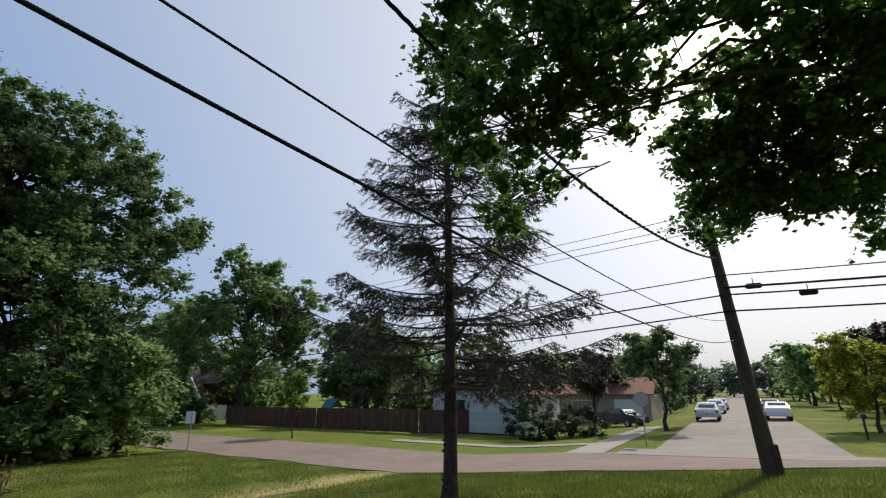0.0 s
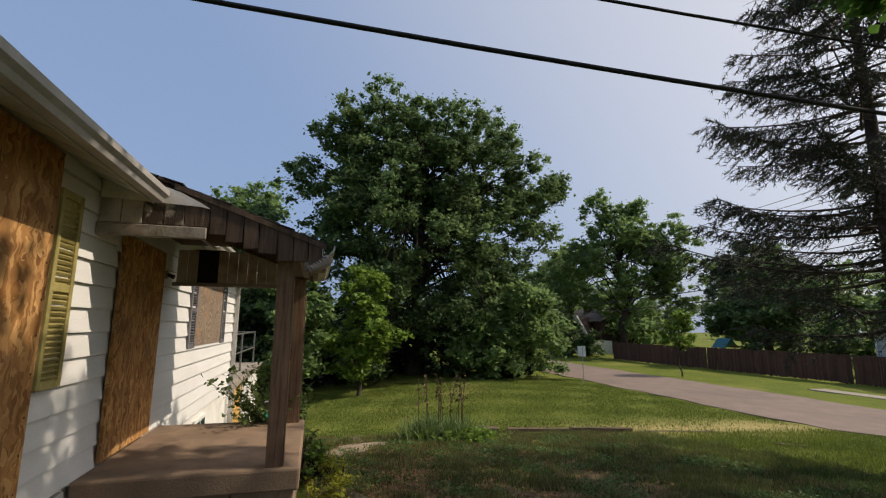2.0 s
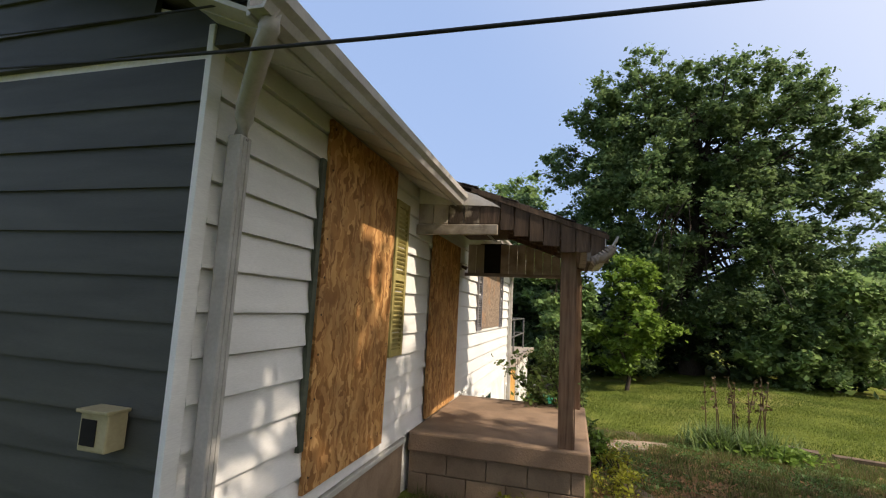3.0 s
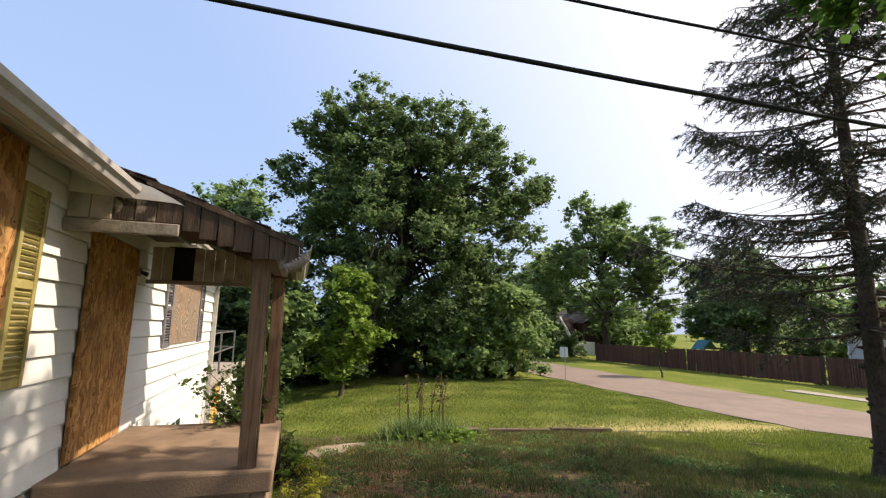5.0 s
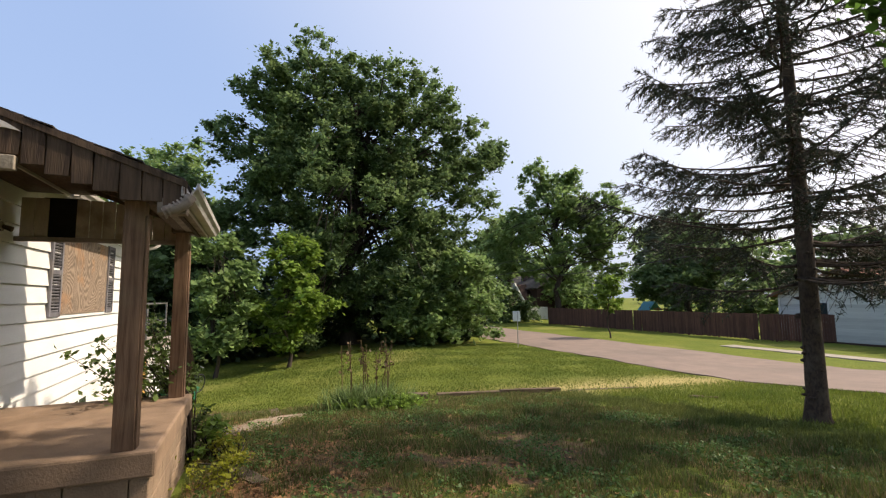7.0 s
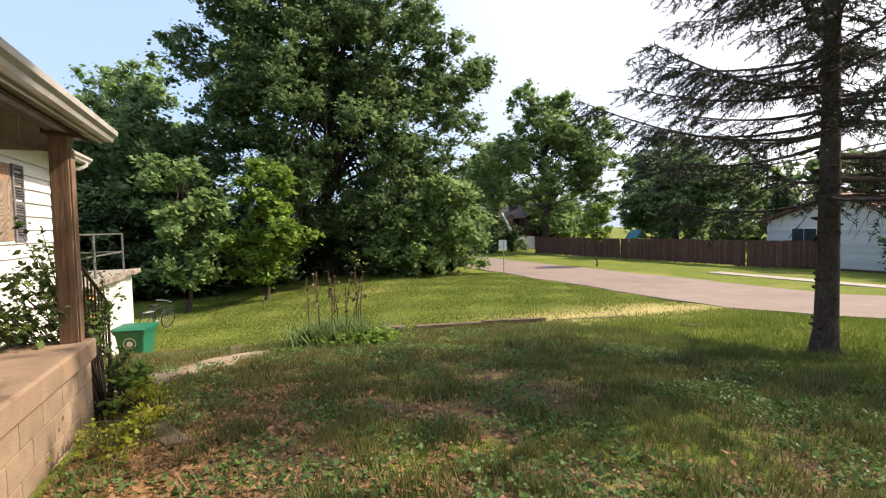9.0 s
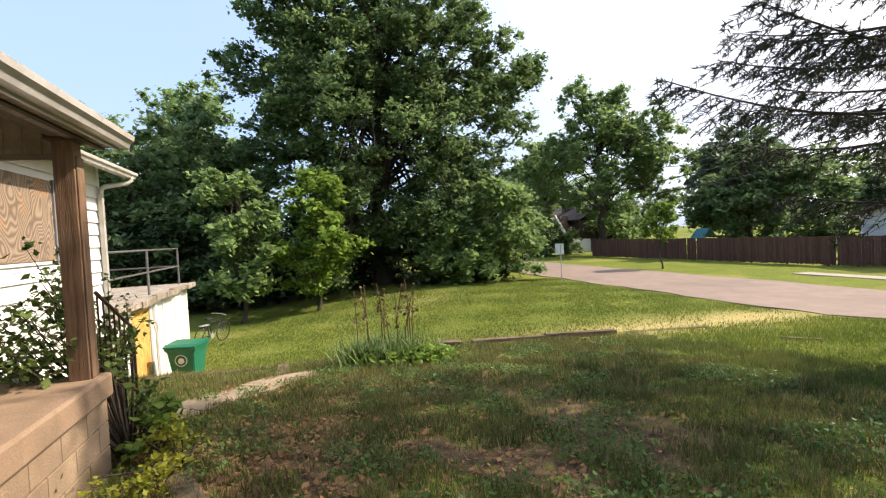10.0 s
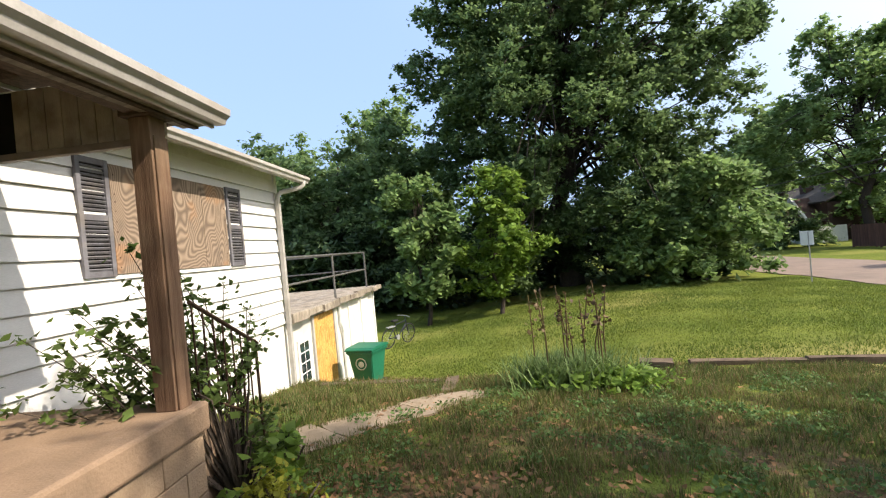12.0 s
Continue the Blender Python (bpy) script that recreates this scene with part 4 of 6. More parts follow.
def limb(bm, a, b, r, rng, sag=0.12, segs=4, sides=5):
    a, b = Vector(a), Vector(b)
    d = b - a
    pts, rad = [], []
    for i in range(segs + 1):
        t = i / segs
        p = a + d * t + Vector((0, 0, sag * d.length * math.sin(math.pi * t) * 0.6))
        if 0 < i < segs:
            p += Vector(rng.normal(size=3)) * 0.03 * d.length
        pts.append(p)
        rad.append(r * (1 - 0.8 * t) + 0.006)
    tube(bm, pts, rad, sides, cap=False)


def tree(name, base, trunk_top, trunk_r, lobes, leaves, leaf, material, label, seed, spacing=1.2, r0=0.6, r1=1.1, limbs=60, group="trees along the street", bark=None, flat=0.7, up=0.5):
    rng = np.random.default_rng(seed)
    bx, by, bz = base
    t = thing(name, base, label, "tree" if "tree" in name else "shrub", group)
    clumps = lobes_to_clumps(rng, lobes, spacing, r0, r1)
    bm = bmesh.new()
    top = Vector(trunk_top)
    b0 = Vector((bx, by, bz - 0.15))
    pts, rad = [], []
    for i in range(9):
        s = i / 8
        p = b0.lerp(top, s) + Vector((*(rng.normal(size=2) * 0.02 * (top - b0).length * (s > 0)), 0))
        pts.append(p)
        rad.append(trunk_r * (1.35 if i == 0 else 1.0) * (1 - 0.82 * s))
    tube(bm, pts, rad, 9, cap=False)
    part("trunk", bm, bark or BARK, t, smooth=True)
    order = rng.permutation(len(clumps))[:limbs]
    for i in order:
        c = clumps[i]
        s = rng.uniform(0.3, 0.95)
        k = min(7, int(s * 8))
        start = pts[k].lerp(pts[k + 1], s * 8 - k)
        bm = bmesh.new()
        limb(bm, start, c[:3], min(0.11, trunk_r * 0.26) * (1 - 0.5 * s), rng)
        part("limb", bm, bark or BARK, t, smooth=True)
    v = leaf_quads(rng, clump_points(rng, clumps, leaves, flat), leaf, up)
    raw_part("crown", v, leaves, material, t)
    return t


def G(x, y):
    return (x, y, gz(x, y))


# the great tree beyond the lawn
tree("oak_tree", G(-30.5, 6.5), (-30.5, 6.8, 15.5), 0.55,
     [(-30.0, 5.5, 13.3, 4.6, 5.0, 4.4), (-30, 9.5, 12.3, 4.5, 4.3, 4.6), (-30.5, 1.0, 10.5, 4.2, 3.2, 4.2), (-29.5, 6.0, 7.0, 5.0, 6.0, 4.5), (-30, 14.6, 11.4, 3.0, 2.6, 2.3), (-29.5, 12.2, 7.2, 3.4, 3.6, 3.2),
      (-28.5, 10.0, 2.2, 3.0, 4.2, 3.4), (-28.0, 3.0, 3.2, 3.0, 3.5, 4.2)], 250000, 0.215, L_OAK, "great dark green oak standing over the lawn", 11, spacing=0.85, r0=0.35, r1=0.85, limbs=190, group="")
tree("understory_tree", G(-27.4, 12.2), (-27.4, 12.6, 4.0), 0.14, [(-27.3, 12.2, 1.9, 2.4, 2.6, 2.8), (-27, 14.0, 0.6, 1.8, 1.8, 2.0), (-26.6, 10.4, 0.4, 1.8, 2.4, 1.9)], 26000, 0.27, L_POPLAR, "leafy bush sweeping down to the lawn edge", 12, 0.9, 0.5, 0.8, 30, group="thicket beyond the lawn")
tree("young_tree", G(-24.2, 2.35), (-24.2, 2.35, 3.9), 0.09, [(-24.2, 2.35, 3.1, 1.0, 1.2, 1.7), (-24.0, 2.9, 1.2, 1.2, 1.5, 1.1), (-24.0, 1.6, 0.8, 0.9, 1.1, 1.0), (-24.3, 2.2, -0.3, 1.1, 1.3, 0.8)], 12000, 0.24, L_BRIGHT, "young bright green tree in front of the dark thicket", 13, 0.75, 0.4, 0.65, 24, group="thicket beyond the lawn")
tree("young_tree", G(-23.6, -0.75), (-23.6, -0.7, 3.5), 0.09, [(-23.6, -0.85, 2.9, 1.4, 1.7, 1.7), (-23.2, -0.4, 1.3, 1.1, 1.4, 1.0), (-23.8, -0.8, -0.2, 1.1, 1.5, 0.9)], 11000, 0.24, L_POPLAR, "slender green tree in front of the dark thicket", 14, 0.75, 0.4, 0.65, 24, group="thicket beyond the lawn")
for i, (x, y, h, r, mt) in enumerate([(-33, -2.5, 11.0, 3.6, L_OAK), (-36, -8, 11.5, 4.2, L_OAK), (-42, -6, 15.5, 4.0, L_POPLAR), (-40, -15, 12.5, 5.0, L_OAK), (-48, -12, 15.0, 5.0, L_POPLAR), (-36, -22, 11.0, 5.5, L_OAK)]):
    g = gz(x, y)
    tree("woodland_tree", (x, y, g), (x + 0.3, y, g + h * 0.85), 0.3, [(x, y, g + h * 0.70, r, r, h * 0.30), (x + 1.0, y + 1, g + h * 0.36, r * 1.05, r * 1.1, h * 0.34)], 26000, 0.32, mt, "tall leafy tree in the thicket beyond the lawn", 20 + i, 1.4, 0.7, 1.3, 30, group="thicket beyond the lawn")
for i, (x, y, r, h) in enumerate([(-29, -1.5, 2.2, 4.5), (-30, -5.5, 2.5, 5.0), (-29.5, -10, 2.6, 4.5), (-31, 3, 2.4, 3.6), (-31, 8.5, 2.6, 3.4), (-30, 12.5, 2.4, 3.4), (-29, -16, 3.0, 5.0), (-34, 0, 3.2, 4.5), (-34, 5, 3.2, 4.5), (-34, 10, 3.2, 4.5), (-33, -8, 3.2, 5), (-34, 14.5, 2.6, 4), (-31, -13, 3, 5)]):
    g = gz(x, y)
    tree("undergrowth_shrub", (x, y, g), (x, y, g + h * 0.7), 0.09, [(x, y, g + h * 0.5, r, r * 1.2, h * 0.52)], 6500, 0.34, L_DARK, "dense dark undergrowth shrub below the trees", 40 + i, 1.0, 0.6, 0.95, 12, group="thicket beyond the lawn")

# across the street
tree("silver_maple_tree", G(-45, 33), (-45, 33, 14), 0.4, [(-45, 33, 8.0, 4.6, 5.6, 5.6), (-46.0, 31.0, 13.6, 1.9, 1.8, 3.6), (-44.0, 34.6, 12.6, 1.9, 2.0, 3.6), (-43.0, 37.6, 10.6, 2.6, 2.8, 3.4), (-47, 28.0, 6.6, 3.0, 3.0, 4.4), (-42, 38, 6.0, 3.0, 3.2, 4.0)], 80000, 0.29, L_POPLAR, "tall light green tree behind the fence", 60, 1.0, 0.45, 0.9, 70)
tree("tall_tree", G(-56, 33), (-56, 33, 11.5), 0.35, [(-56, 33.5, 8.5, 3.5, 4.0, 4.8), (-55.5, 29.5, 5.5, 3, 3.5, 4.5)], 22000, 0.42, L_POPLAR, "green tree behind the dark brick house", 61, 1.4, 0.7, 1.2, 30)
tree("broad_tree", G(-33, 39), (-33, 39, 7.0), 0.4, [(-33, 39, 3.6, 4.2, 4.2, 4.6), (-29.0, 40, 2.8, 2.6, 2.6, 3.6), (-34.5, 42.5, 3.8, 2.8, 3.0, 4.4)], 42000, 0.34, L_OAK, "broad dark green tree behind the fence", 62, 1.2, 0.6, 1.1, 40)
tree("far_tree", G(-46, 52), (-46, 52, 9), 0.4, [(-46, 52, 6.5, 5, 5, 5.5)], 14000, 0.5, L_HAZED, "hazy green tree beyond the back yards", 63, 1.6, 0.9, 1.5, 20)
tree("columnar_tree", G(-25.2, 41.5), (-25.2, 41.5, 3.0), 0.15, [(-25.2, 41.5, 1.0, 0.95, 0.95, 3.0)], 9000, 0.24, L_DARK, "narrow dark evergreen beside the pale house", 64, 0.6, 0.35, 0.55, 10)
tree("young_tree", G(-27.6, 24.7), (-27.6, 24.7, 1.8), 0.06, [(-27.6, 24.7, 0.95, 1.15, 1.15, 1.0), (-27.5, 24.7, 1.9, 0.8, 0.8, 0.7)], 7000, 0.17, L_BRIGHT, "small bright green tree on the verge", 65, 0.55, 0.3, 0.5, 24)
tree("roadside_shrub", G(-50, 29), (-50, 29, 1.0), 0.1, [(-50, 29, -0.3, 2.6, 3.4, 1.9), (-49, 31.5, -0.7, 1.8, 2.0, 1.4)], 12000, 0.26, L_OAK, "round green shrub beside the dark brick house", 66, 0.9, 0.5, 0.8, 14)
tree("hedge_shrub", G(-12.2, 32.8), (-12.2, 32.8, -0.2), 0.08, [(-12.4, 32.8, -0.6, 2.5, 1.5, 1.6), (-9.6, 34.0, -0.85, 1.6, 1.4, 1.3)], 18000, 0.16, L_DARK, "clipped dark green shrub before the pale house", 67, 0.6, 0.35, 0.55, 14)
tree("plum_tree", G(-9.8, 38.7), (-9.8, 38.7, 3.6), 0.12, [(-9.8, 38.7, 2.9, 1.9, 1.9, 1.9)], 11000, 0.22, L_PURPLE, "small purple-leaved tree on the lawn", 68, 0.75, 0.4, 0.7, 24)
tree("street_tree", G(-4.6, 36.5), (-4.6, 36.5, 4.6), 0.14, [(-4.8, 36.5, 3.6, 2.3, 2.3, 1.9), (-4.3, 40.5, 1.9, 1.5, 1.6, 1.7)], 15000, 0.24, L_OAK, "round green street tree beside the side street", 69, 0.85, 0.45, 0.75, 30)
tree("yellow_tree", G(6.6, 37.5), (6.6, 37.5, 3.6), 0.12, [(6.4, 37.5, 2.0, 2.7, 2.5, 1.9), (5.6, 37.5, 3.9, 1.3, 1.3, 1.0)], 13000, 0.22, L_YELLOW, "yellow-green small tree beside the side street", 70, 0.8, 0.4, 0.7, 26)
tree("purple_tree", G(10.4, 44), (10.4, 44, 6.0), 0.2, [(10.6, 44, 4.0, 2.6, 2.6, 3.0)], 13000, 0.26, L_PURPLE, "dark purple tree beyond the side street", 71, 0.9, 0.5, 0.8, 24)
tree("roadside_shrub", G(6.9, 25.8), (6.9, 25.8, 2.0), 0.06, [(7.3, 25.8, 0.6, 1.4, 1.3, 1.7)], 8000, 0.17, L_OAK, "leafy green bush at the street corner", 72, 0.6, 0.35, 0.55, 20)
rs = random.Random(5)
for i in range(16):
    y = 52 + 11 * (i // 2) + rs.uniform(-3, 3)
    x = (-8.5 - rs.uniform(0, 6)) if i % 2 else (8.5 + rs.uniform(0, 6))
    g = gz(x, y)
    h = rs.uniform(4.5, 7.5)
    tree("street_tree", (x, y, g), (x, y, g + h * 0.8), 0.14, [(x, y, g + h * 0.6, h * 0.36, h * 0.36, h * 0.38)], 3200, 0.44, L_OAK if i % 3 else L_HAZED, "green tree along the far side street", 80 + i, 1.1, 0.6, 0.9, 10)
for i, (x, y, h, r, mt) in enumerate([(-58, 44, 11, 5, L_POPLAR), (-52, 58, 12, 6, L_OAK), (-40, 60, 11, 6, L_POPLAR), (-30, 58, 10, 5.5, L_OAK), (-22, 62, 8, 5, L_POPLAR), (-70, 30, 13, 6, L_OAK), (-75, 45, 13, 7, L_POPLAR), (-64, 22, 10, 4.5, L_OAK), (-88, 20, 14, 7, L_OAK), (14, 50, 8, 4.5, L_OAK), (20, 44, 7, 4, L_POPLAR), (26, 52, 9, 5, L_OAK), (15, 70, 9, 5, L_POPLAR), (34, 60, 10, 6, L_OAK)]):
    g = gz(x, y)
    tree("garden_tree", (x, y, g), (x, y, g + h * 0.8), 0.25, [(x, y, g + h * 0.58, r, r, h * 0.44), (x + 1.5, y - 1, g + h * 0.3, r * 0.9, r * 0.9, h * 0.3)], 6000, 0.62, mt, "leafy green tree among the houses", 200 + i, 1.7, 0.9, 1.5, 14)
for i in range(22):
    side_x = -1 if i % 2 else 1
    x, y = side_x * (9 + 7 * rs.random() + (i % 5) * 6), 88 + (i // 2) * 6 + rs.uniform(-3, 3)
    if i > 17:
        x, y = -9 + (i - 18) * 6, 205 + rs.uniform(-4, 4)
    g = gz(x, y)
    h = rs.uniform(8, 12)
    tree("garden_tree", (x, y, g), (x, y, g + h * 0.75), 0.25, [(x, y, g + h * 0.55, h * 0.42, h * 0.42, h * 0.46)], 2800, 0.7, L_HAZED if i % 2 else L_POPLAR, "leafy green tree far down the side street", 260 + i, 1.8, 0.9, 1.5, 5)
# skyline trees; their haze is only the paled leaf colour
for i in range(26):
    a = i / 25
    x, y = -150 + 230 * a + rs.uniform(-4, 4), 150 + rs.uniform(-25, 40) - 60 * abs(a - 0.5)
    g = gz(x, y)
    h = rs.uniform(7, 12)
    tree("distant_tree", (x, y, g), (x, y, g + h * 0.7), 0.3, [(x, y, g + h * 0.5, h * 0.55, h * 0.5, h * 0.5)], 1500, 1.1, L_HAZED, "hazy distant tree on the skyline", 110 + i, 2.4, 1.3, 2.2, 4, group="distant treeline")
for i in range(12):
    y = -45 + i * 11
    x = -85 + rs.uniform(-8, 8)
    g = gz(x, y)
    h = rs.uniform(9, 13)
    tree("distant_tree", (x, y, g), (x, y, g + h * 0.7), 0.3, [(x, y, g + h * 0.5, h * 0.5, h * 0.55, h * 0.5)], 2200, 0.9, L_HAZED if i % 2 else L_OAK, "hazy distant tree on the skyline", 150 + i, 2.0, 1.1, 1.8, 4, group="distant treeline")


# ---- the spruce ----
def spruce(x, y, height):
    rng = np.random.default_rng(7)
    z0 = gz(x, y)
    t = thing("spruce_tree", (x, y, z0), "tall thin-crowned spruce with many bare grey branches", "tree")
    bm = bmesh.new()
    n = 22
    pts, rad = [], []
    for i in range(n + 1):
        s = i / n
        pts.append(Vector((x + 0.04 * math.sin(4 * s), y + 0.03 * math.cos(5 * s), z0 - 0.1 + s * height)))
        r = 0.155 * (1 - s) ** 0.85 + 0.012
        if i == 0:
            r = 0.27
        if i == 1:
            r = 0.165
        rad.append(r)
    pts.insert(1, Vector((x, y, z0 + 0.12)))
    rad.insert(1, 0.20)
    tube(bm, pts, rad, 12, cap=False)
    for k in range(46):  # knots and branch stubs
        zz = z0 + rng.uniform(0.4, 4.5)
        a = rng.uniform(0, 2 * math.pi)
        d = Vector((math.cos(a), math.sin(a), 0.1))
        p = Vector((x, y, zz)) + d * 0.12
        tube(bm, [p, p + d * 0.035, p + d * rng.uniform(0.05, 0.09)], [0.035, 0.03, 0.014], 6)
    part("trunk", bm, BARK_SPRUCE, t, smooth=True)
    sprays = []
    zs = 2.5
    while zs < height - 0.25:
        s = zs / height
        reach = 4.5 * (1 - s) ** 0.72 * (0.82 + 0.18 * min(1, (zs - 1.2) / 2))
        for k in range(int(5 + 2 * rng.random())):
            a = rng.uniform(0, 2 * math.pi)
            ln = reach * rng.uniform(0.6, 1.08)
            base = Vector((x, y, z0 + zs + rng.uniform(-0.12, 0.12)))
            out = Vector((math.cos(a), math.sin(a), 0))
            side = Vector((-math.sin(a), math.cos(a), 0))
            rise = 0.32 * s + rng.uniform(-0.10, 0.06)
            bp = []
            bms = bmesh.new()
            for q in range(7):
                u = q / 6
                bp.append(base + out * ln * u + Vector((0, 0, ln * (rise * u - 0.30 * u * (1 - s) * (1 - u) + 0.05 * u * u))) + side * 0.05 * ln * math.sin(3 * u + a))
            tube(bms, bp, [0.030 * (1 - 0.85 * q / 6) * (1.15 - 0.6 * s) + 0.003 for q in range(7)], 5, cap=False)
            ntw = max(6, int(ln * 9.5))
            for j in range(ntw):
                u = 0.22 + 0.78 * (j + rng.random()) / ntw
                q = min(5, int(u * 6))
                p = bp[q].lerp(bp[q + 1], u * 6 - q)
                for sg in (-1, 1):
                    tl = (0.16 + 0.62 * (1 - abs(u - 0.55))) * rng.uniform(0.45, 1.0) * min(1, ln / 2.2)
                    e = p + (out * 0.75 + side * sg * rng.uniform(0.4, 1.0)).normalized() * tl + Vector((0, 0, -tl * rng.uniform(0.1, 0.95)))
                    tube(bms, [p, e], [0.006, 0.003], 3, cap=False)
                    bare = rng.random() < (0.60 if u < 0.5 else 0.18)
                    if not bare:
                        sprays.append((p, e))
            part("branch", bms, BARK_SPRUCE, t)
        zs += 0.36 + 0.12 * rng.random() - 0.12 * s
    P0 = np.array([tuple(a) for a, b in sprays])
    P1 = np.array([tuple(b) for a, b in sprays])
    per = 30
    idx = np.repeat(np.arange(len(P0)), per)
    u = rng.random(len(idx))[:, None] ** 0.8
    c = P0[idx] * (1 - u) + P1[idx] * u
    d = P1[idx] - P0[idx]
    ln = np.linalg.norm(d, axis=1)[:, None] + 1e-6
    d /= ln
    nd = d * 0.7 + rand_dirs(rng, len(idx)) * 0.8
    nd /= np.linalg.norm(nd, axis=1)[:, None]
    w = np.cross(nd, rand_dirs(rng, len(idx)))
    w /= np.linalg.norm(w, axis=1)[:, None] + 1e-9
    L = (0.07 + 0.07 * rng.random(len(idx)))[:, None]
    v = np.stack([c - w * 0.010, c + w * 0.010, c + nd * L], 1).reshape(-1, 3)
    raw_part("needles", v, len(idx), L_NEEDLE, t, corners=3)
    return t


spruce(-5.87, 9.9, 12.4)


# ---- the maple whose boughs hang over the lawn ----
def maple(base):
    rng = np.random.default_rng(3)
    bx, by, bz = base
    t = thing("maple_tree", base, "large maple whose leafy boughs hang overhead", "tree")
    bm = bmesh.new()
    tube(bm, [(bx, by, bz - 0.2), (bx, by, bz + 0.3), (bx - 0.1, by, bz + 2.5), (bx - 0.3, by, bz + 5), (bx - 0.3, by + 0.2, bz + 9)], [0.5, 0.38, 0.33, 0.28, 0.12], 12, cap=False)
    part("trunk", bm, BARK, t, smooth=True)
    # boughs: start height on the trunk, tip, leaf clumps round the tip
    lobes = [(-1.9, 5.2, 6.0, 1.3, 1.2, 0.8), (-0.3, 5.3, 6.2, 1.3, 1.3, 0.8), (-2.3, 5.7, 4.75, 0.45, 0.45, 0.45), (-1.2, 5.8, 5.2, 0.8, 0.7, 0.6), (-2.6, 5.4, 5.4, 0.5, 0.5, 0.6),
             (0.6, 7.8, 4.9, 0.9, 1.0, 0.9), (1.6, 6.8, 5.2, 1.0, 1.2, 1.0), (0.2, 8.9, 4.5, 0.55, 0.6, 0.7), (2.3, 8.3, 4.1, 0.9, 0.9, 0.8), (1.2, 5.3, 6.4, 1.4, 1.3, 0.8), (2.6, 6.2, 6.2, 1.3, 1.4, 1.2),
             (3.6, 8.5, 6.2, 2.0, 2.0, 1.6), (4.5, 6.0, 8.2, 2.8, 2.6, 1.8), (6.5, 9.5, 8.0, 2.8, 2.8, 2.2), (2.0, 3.2, 8.0, 2.2, 2.0, 1.2), (5.5, 3.0, 7.5, 2.4, 2.2, 1.6), (7.5, 6, 7, 2.2, 2.4, 2.2),
             # first seven here: lobes added above the view to shade the near front wall
             (-1.2, 3.8, 7.3, 1.3, 1.1, 0.8), (-2.2, 3.5, 6.9, 0.7, 0.9, 0.8), (-0.6, 3.3, 6.7, 1.0, 0.9, 0.7), (-0.7, 2.9, 5.9, 0.9, 0.7, 0.6), (-1.7, 3.0, 6.0, 0.9, 0.7, 0.6), (-1.2, 1.6, 5.0, 1.2, 0.7, 0.6), (-2.1, 2.6, 6.3, 0.6, 0.6, 0.5), (-2.6, 7.0, 8.2, 1.5, 1.4, 0.9), (-1.4, 7.2, 8.0, 1.4, 1.3, 0.9), (-3.6, 6.6, 7.6, 0.9, 0.9, 0.6),
             (-2.45, 5.9, 4.15, 0.45, 0.45, 0.6), (-1.9, 6.0, 4.9, 0.6, 0.6, 0.6), (0.9, 8.0, 4.2, 0.7, 0.7, 0.5), (2.0, 7.4, 4.5, 1.0, 1.0, 0.7), (-0.1, 14.2, 6.0, 0.9, 0.9, 0.9), (-2.9, 5.2, 5.0, 0.45, 0.45, 0.4), (0.5, 7.6, 5.6, 1.1, 1.2, 0.9), (1.1, 8.6, 5.0, 1.1, 1.1, 0.9), (2.1, 7.6, 5.9, 1.3, 1.3, 0.9), (0.2, 8.4, 5.2, 0.8, 0.8, 0.9),
             # unseen eastern lobes, added to keep sky light off the end wall
             (6.5, -1.0, 5.5, 2.6, 2.8, 2.6), (5.5, -4.5, 4.5, 2.4, 2.4, 3.0), (7.5, 2.0, 4.0, 2.2, 2.2, 2.8), (5.2, -8.0, 4.5, 2.4, 2.4, 3.2)]
    clumps = lobes_to_clumps(rng, lobes, 0.5, 0.26, 0.46)
    for lx, ly, lz, rx, ry, rz in lobes:
        a = Vector((bx - 0.2, by + 0.1, bz + rng.uniform(3.2, 6.5)))
        b = Vector((lx, ly, lz))
        bm = bmesh.new()
        limb(bm, a, b, 0.012 + 0.05 * min(rx, 1.4), rng, 0.16, 8, 7)
        near = [c for c in clumps if (c[0] - lx) ** 2 + (c[1] - ly) ** 2 + (c[2] - lz) ** 2 < (max(rx, ry) * 1.05) ** 2]
        for i in rng.permutation(len(near))[:22]:
            limb(bm, b + (a - b) * rng.uniform(0, 0.2), near[i][:3], 0.006, rng, 0.05, 3, 4)
        part("bough", bm, BARK, t, smooth=True)
    # the low boughs carry small dense leaves, the high crown larger tufts
    low = lobes_to_clumps(rng, [q for q in lobes if max(q[3:5]) < 1.75], 0.40, 0.24, 0.42)
    high = lobes_to_clumps(rng, [q for q in lobes if max(q[3:5]) >= 1.75], 0.7, 0.4, 0.7)
    v = np.concatenate([leaf_quads(rng, clump_points(rng, low, 70000, 0.85), 0.095, 0.45, 0.95), leaf_quads(rng, clump_points(rng, high, 22000, 0.8), 0.14, 0.45, 0.95)])
    raw_part("crown", v, len(v) // 4, L_MAPLE, t)
    return t


maple((4.9, 7.2, gz(4.9, 7.2)))


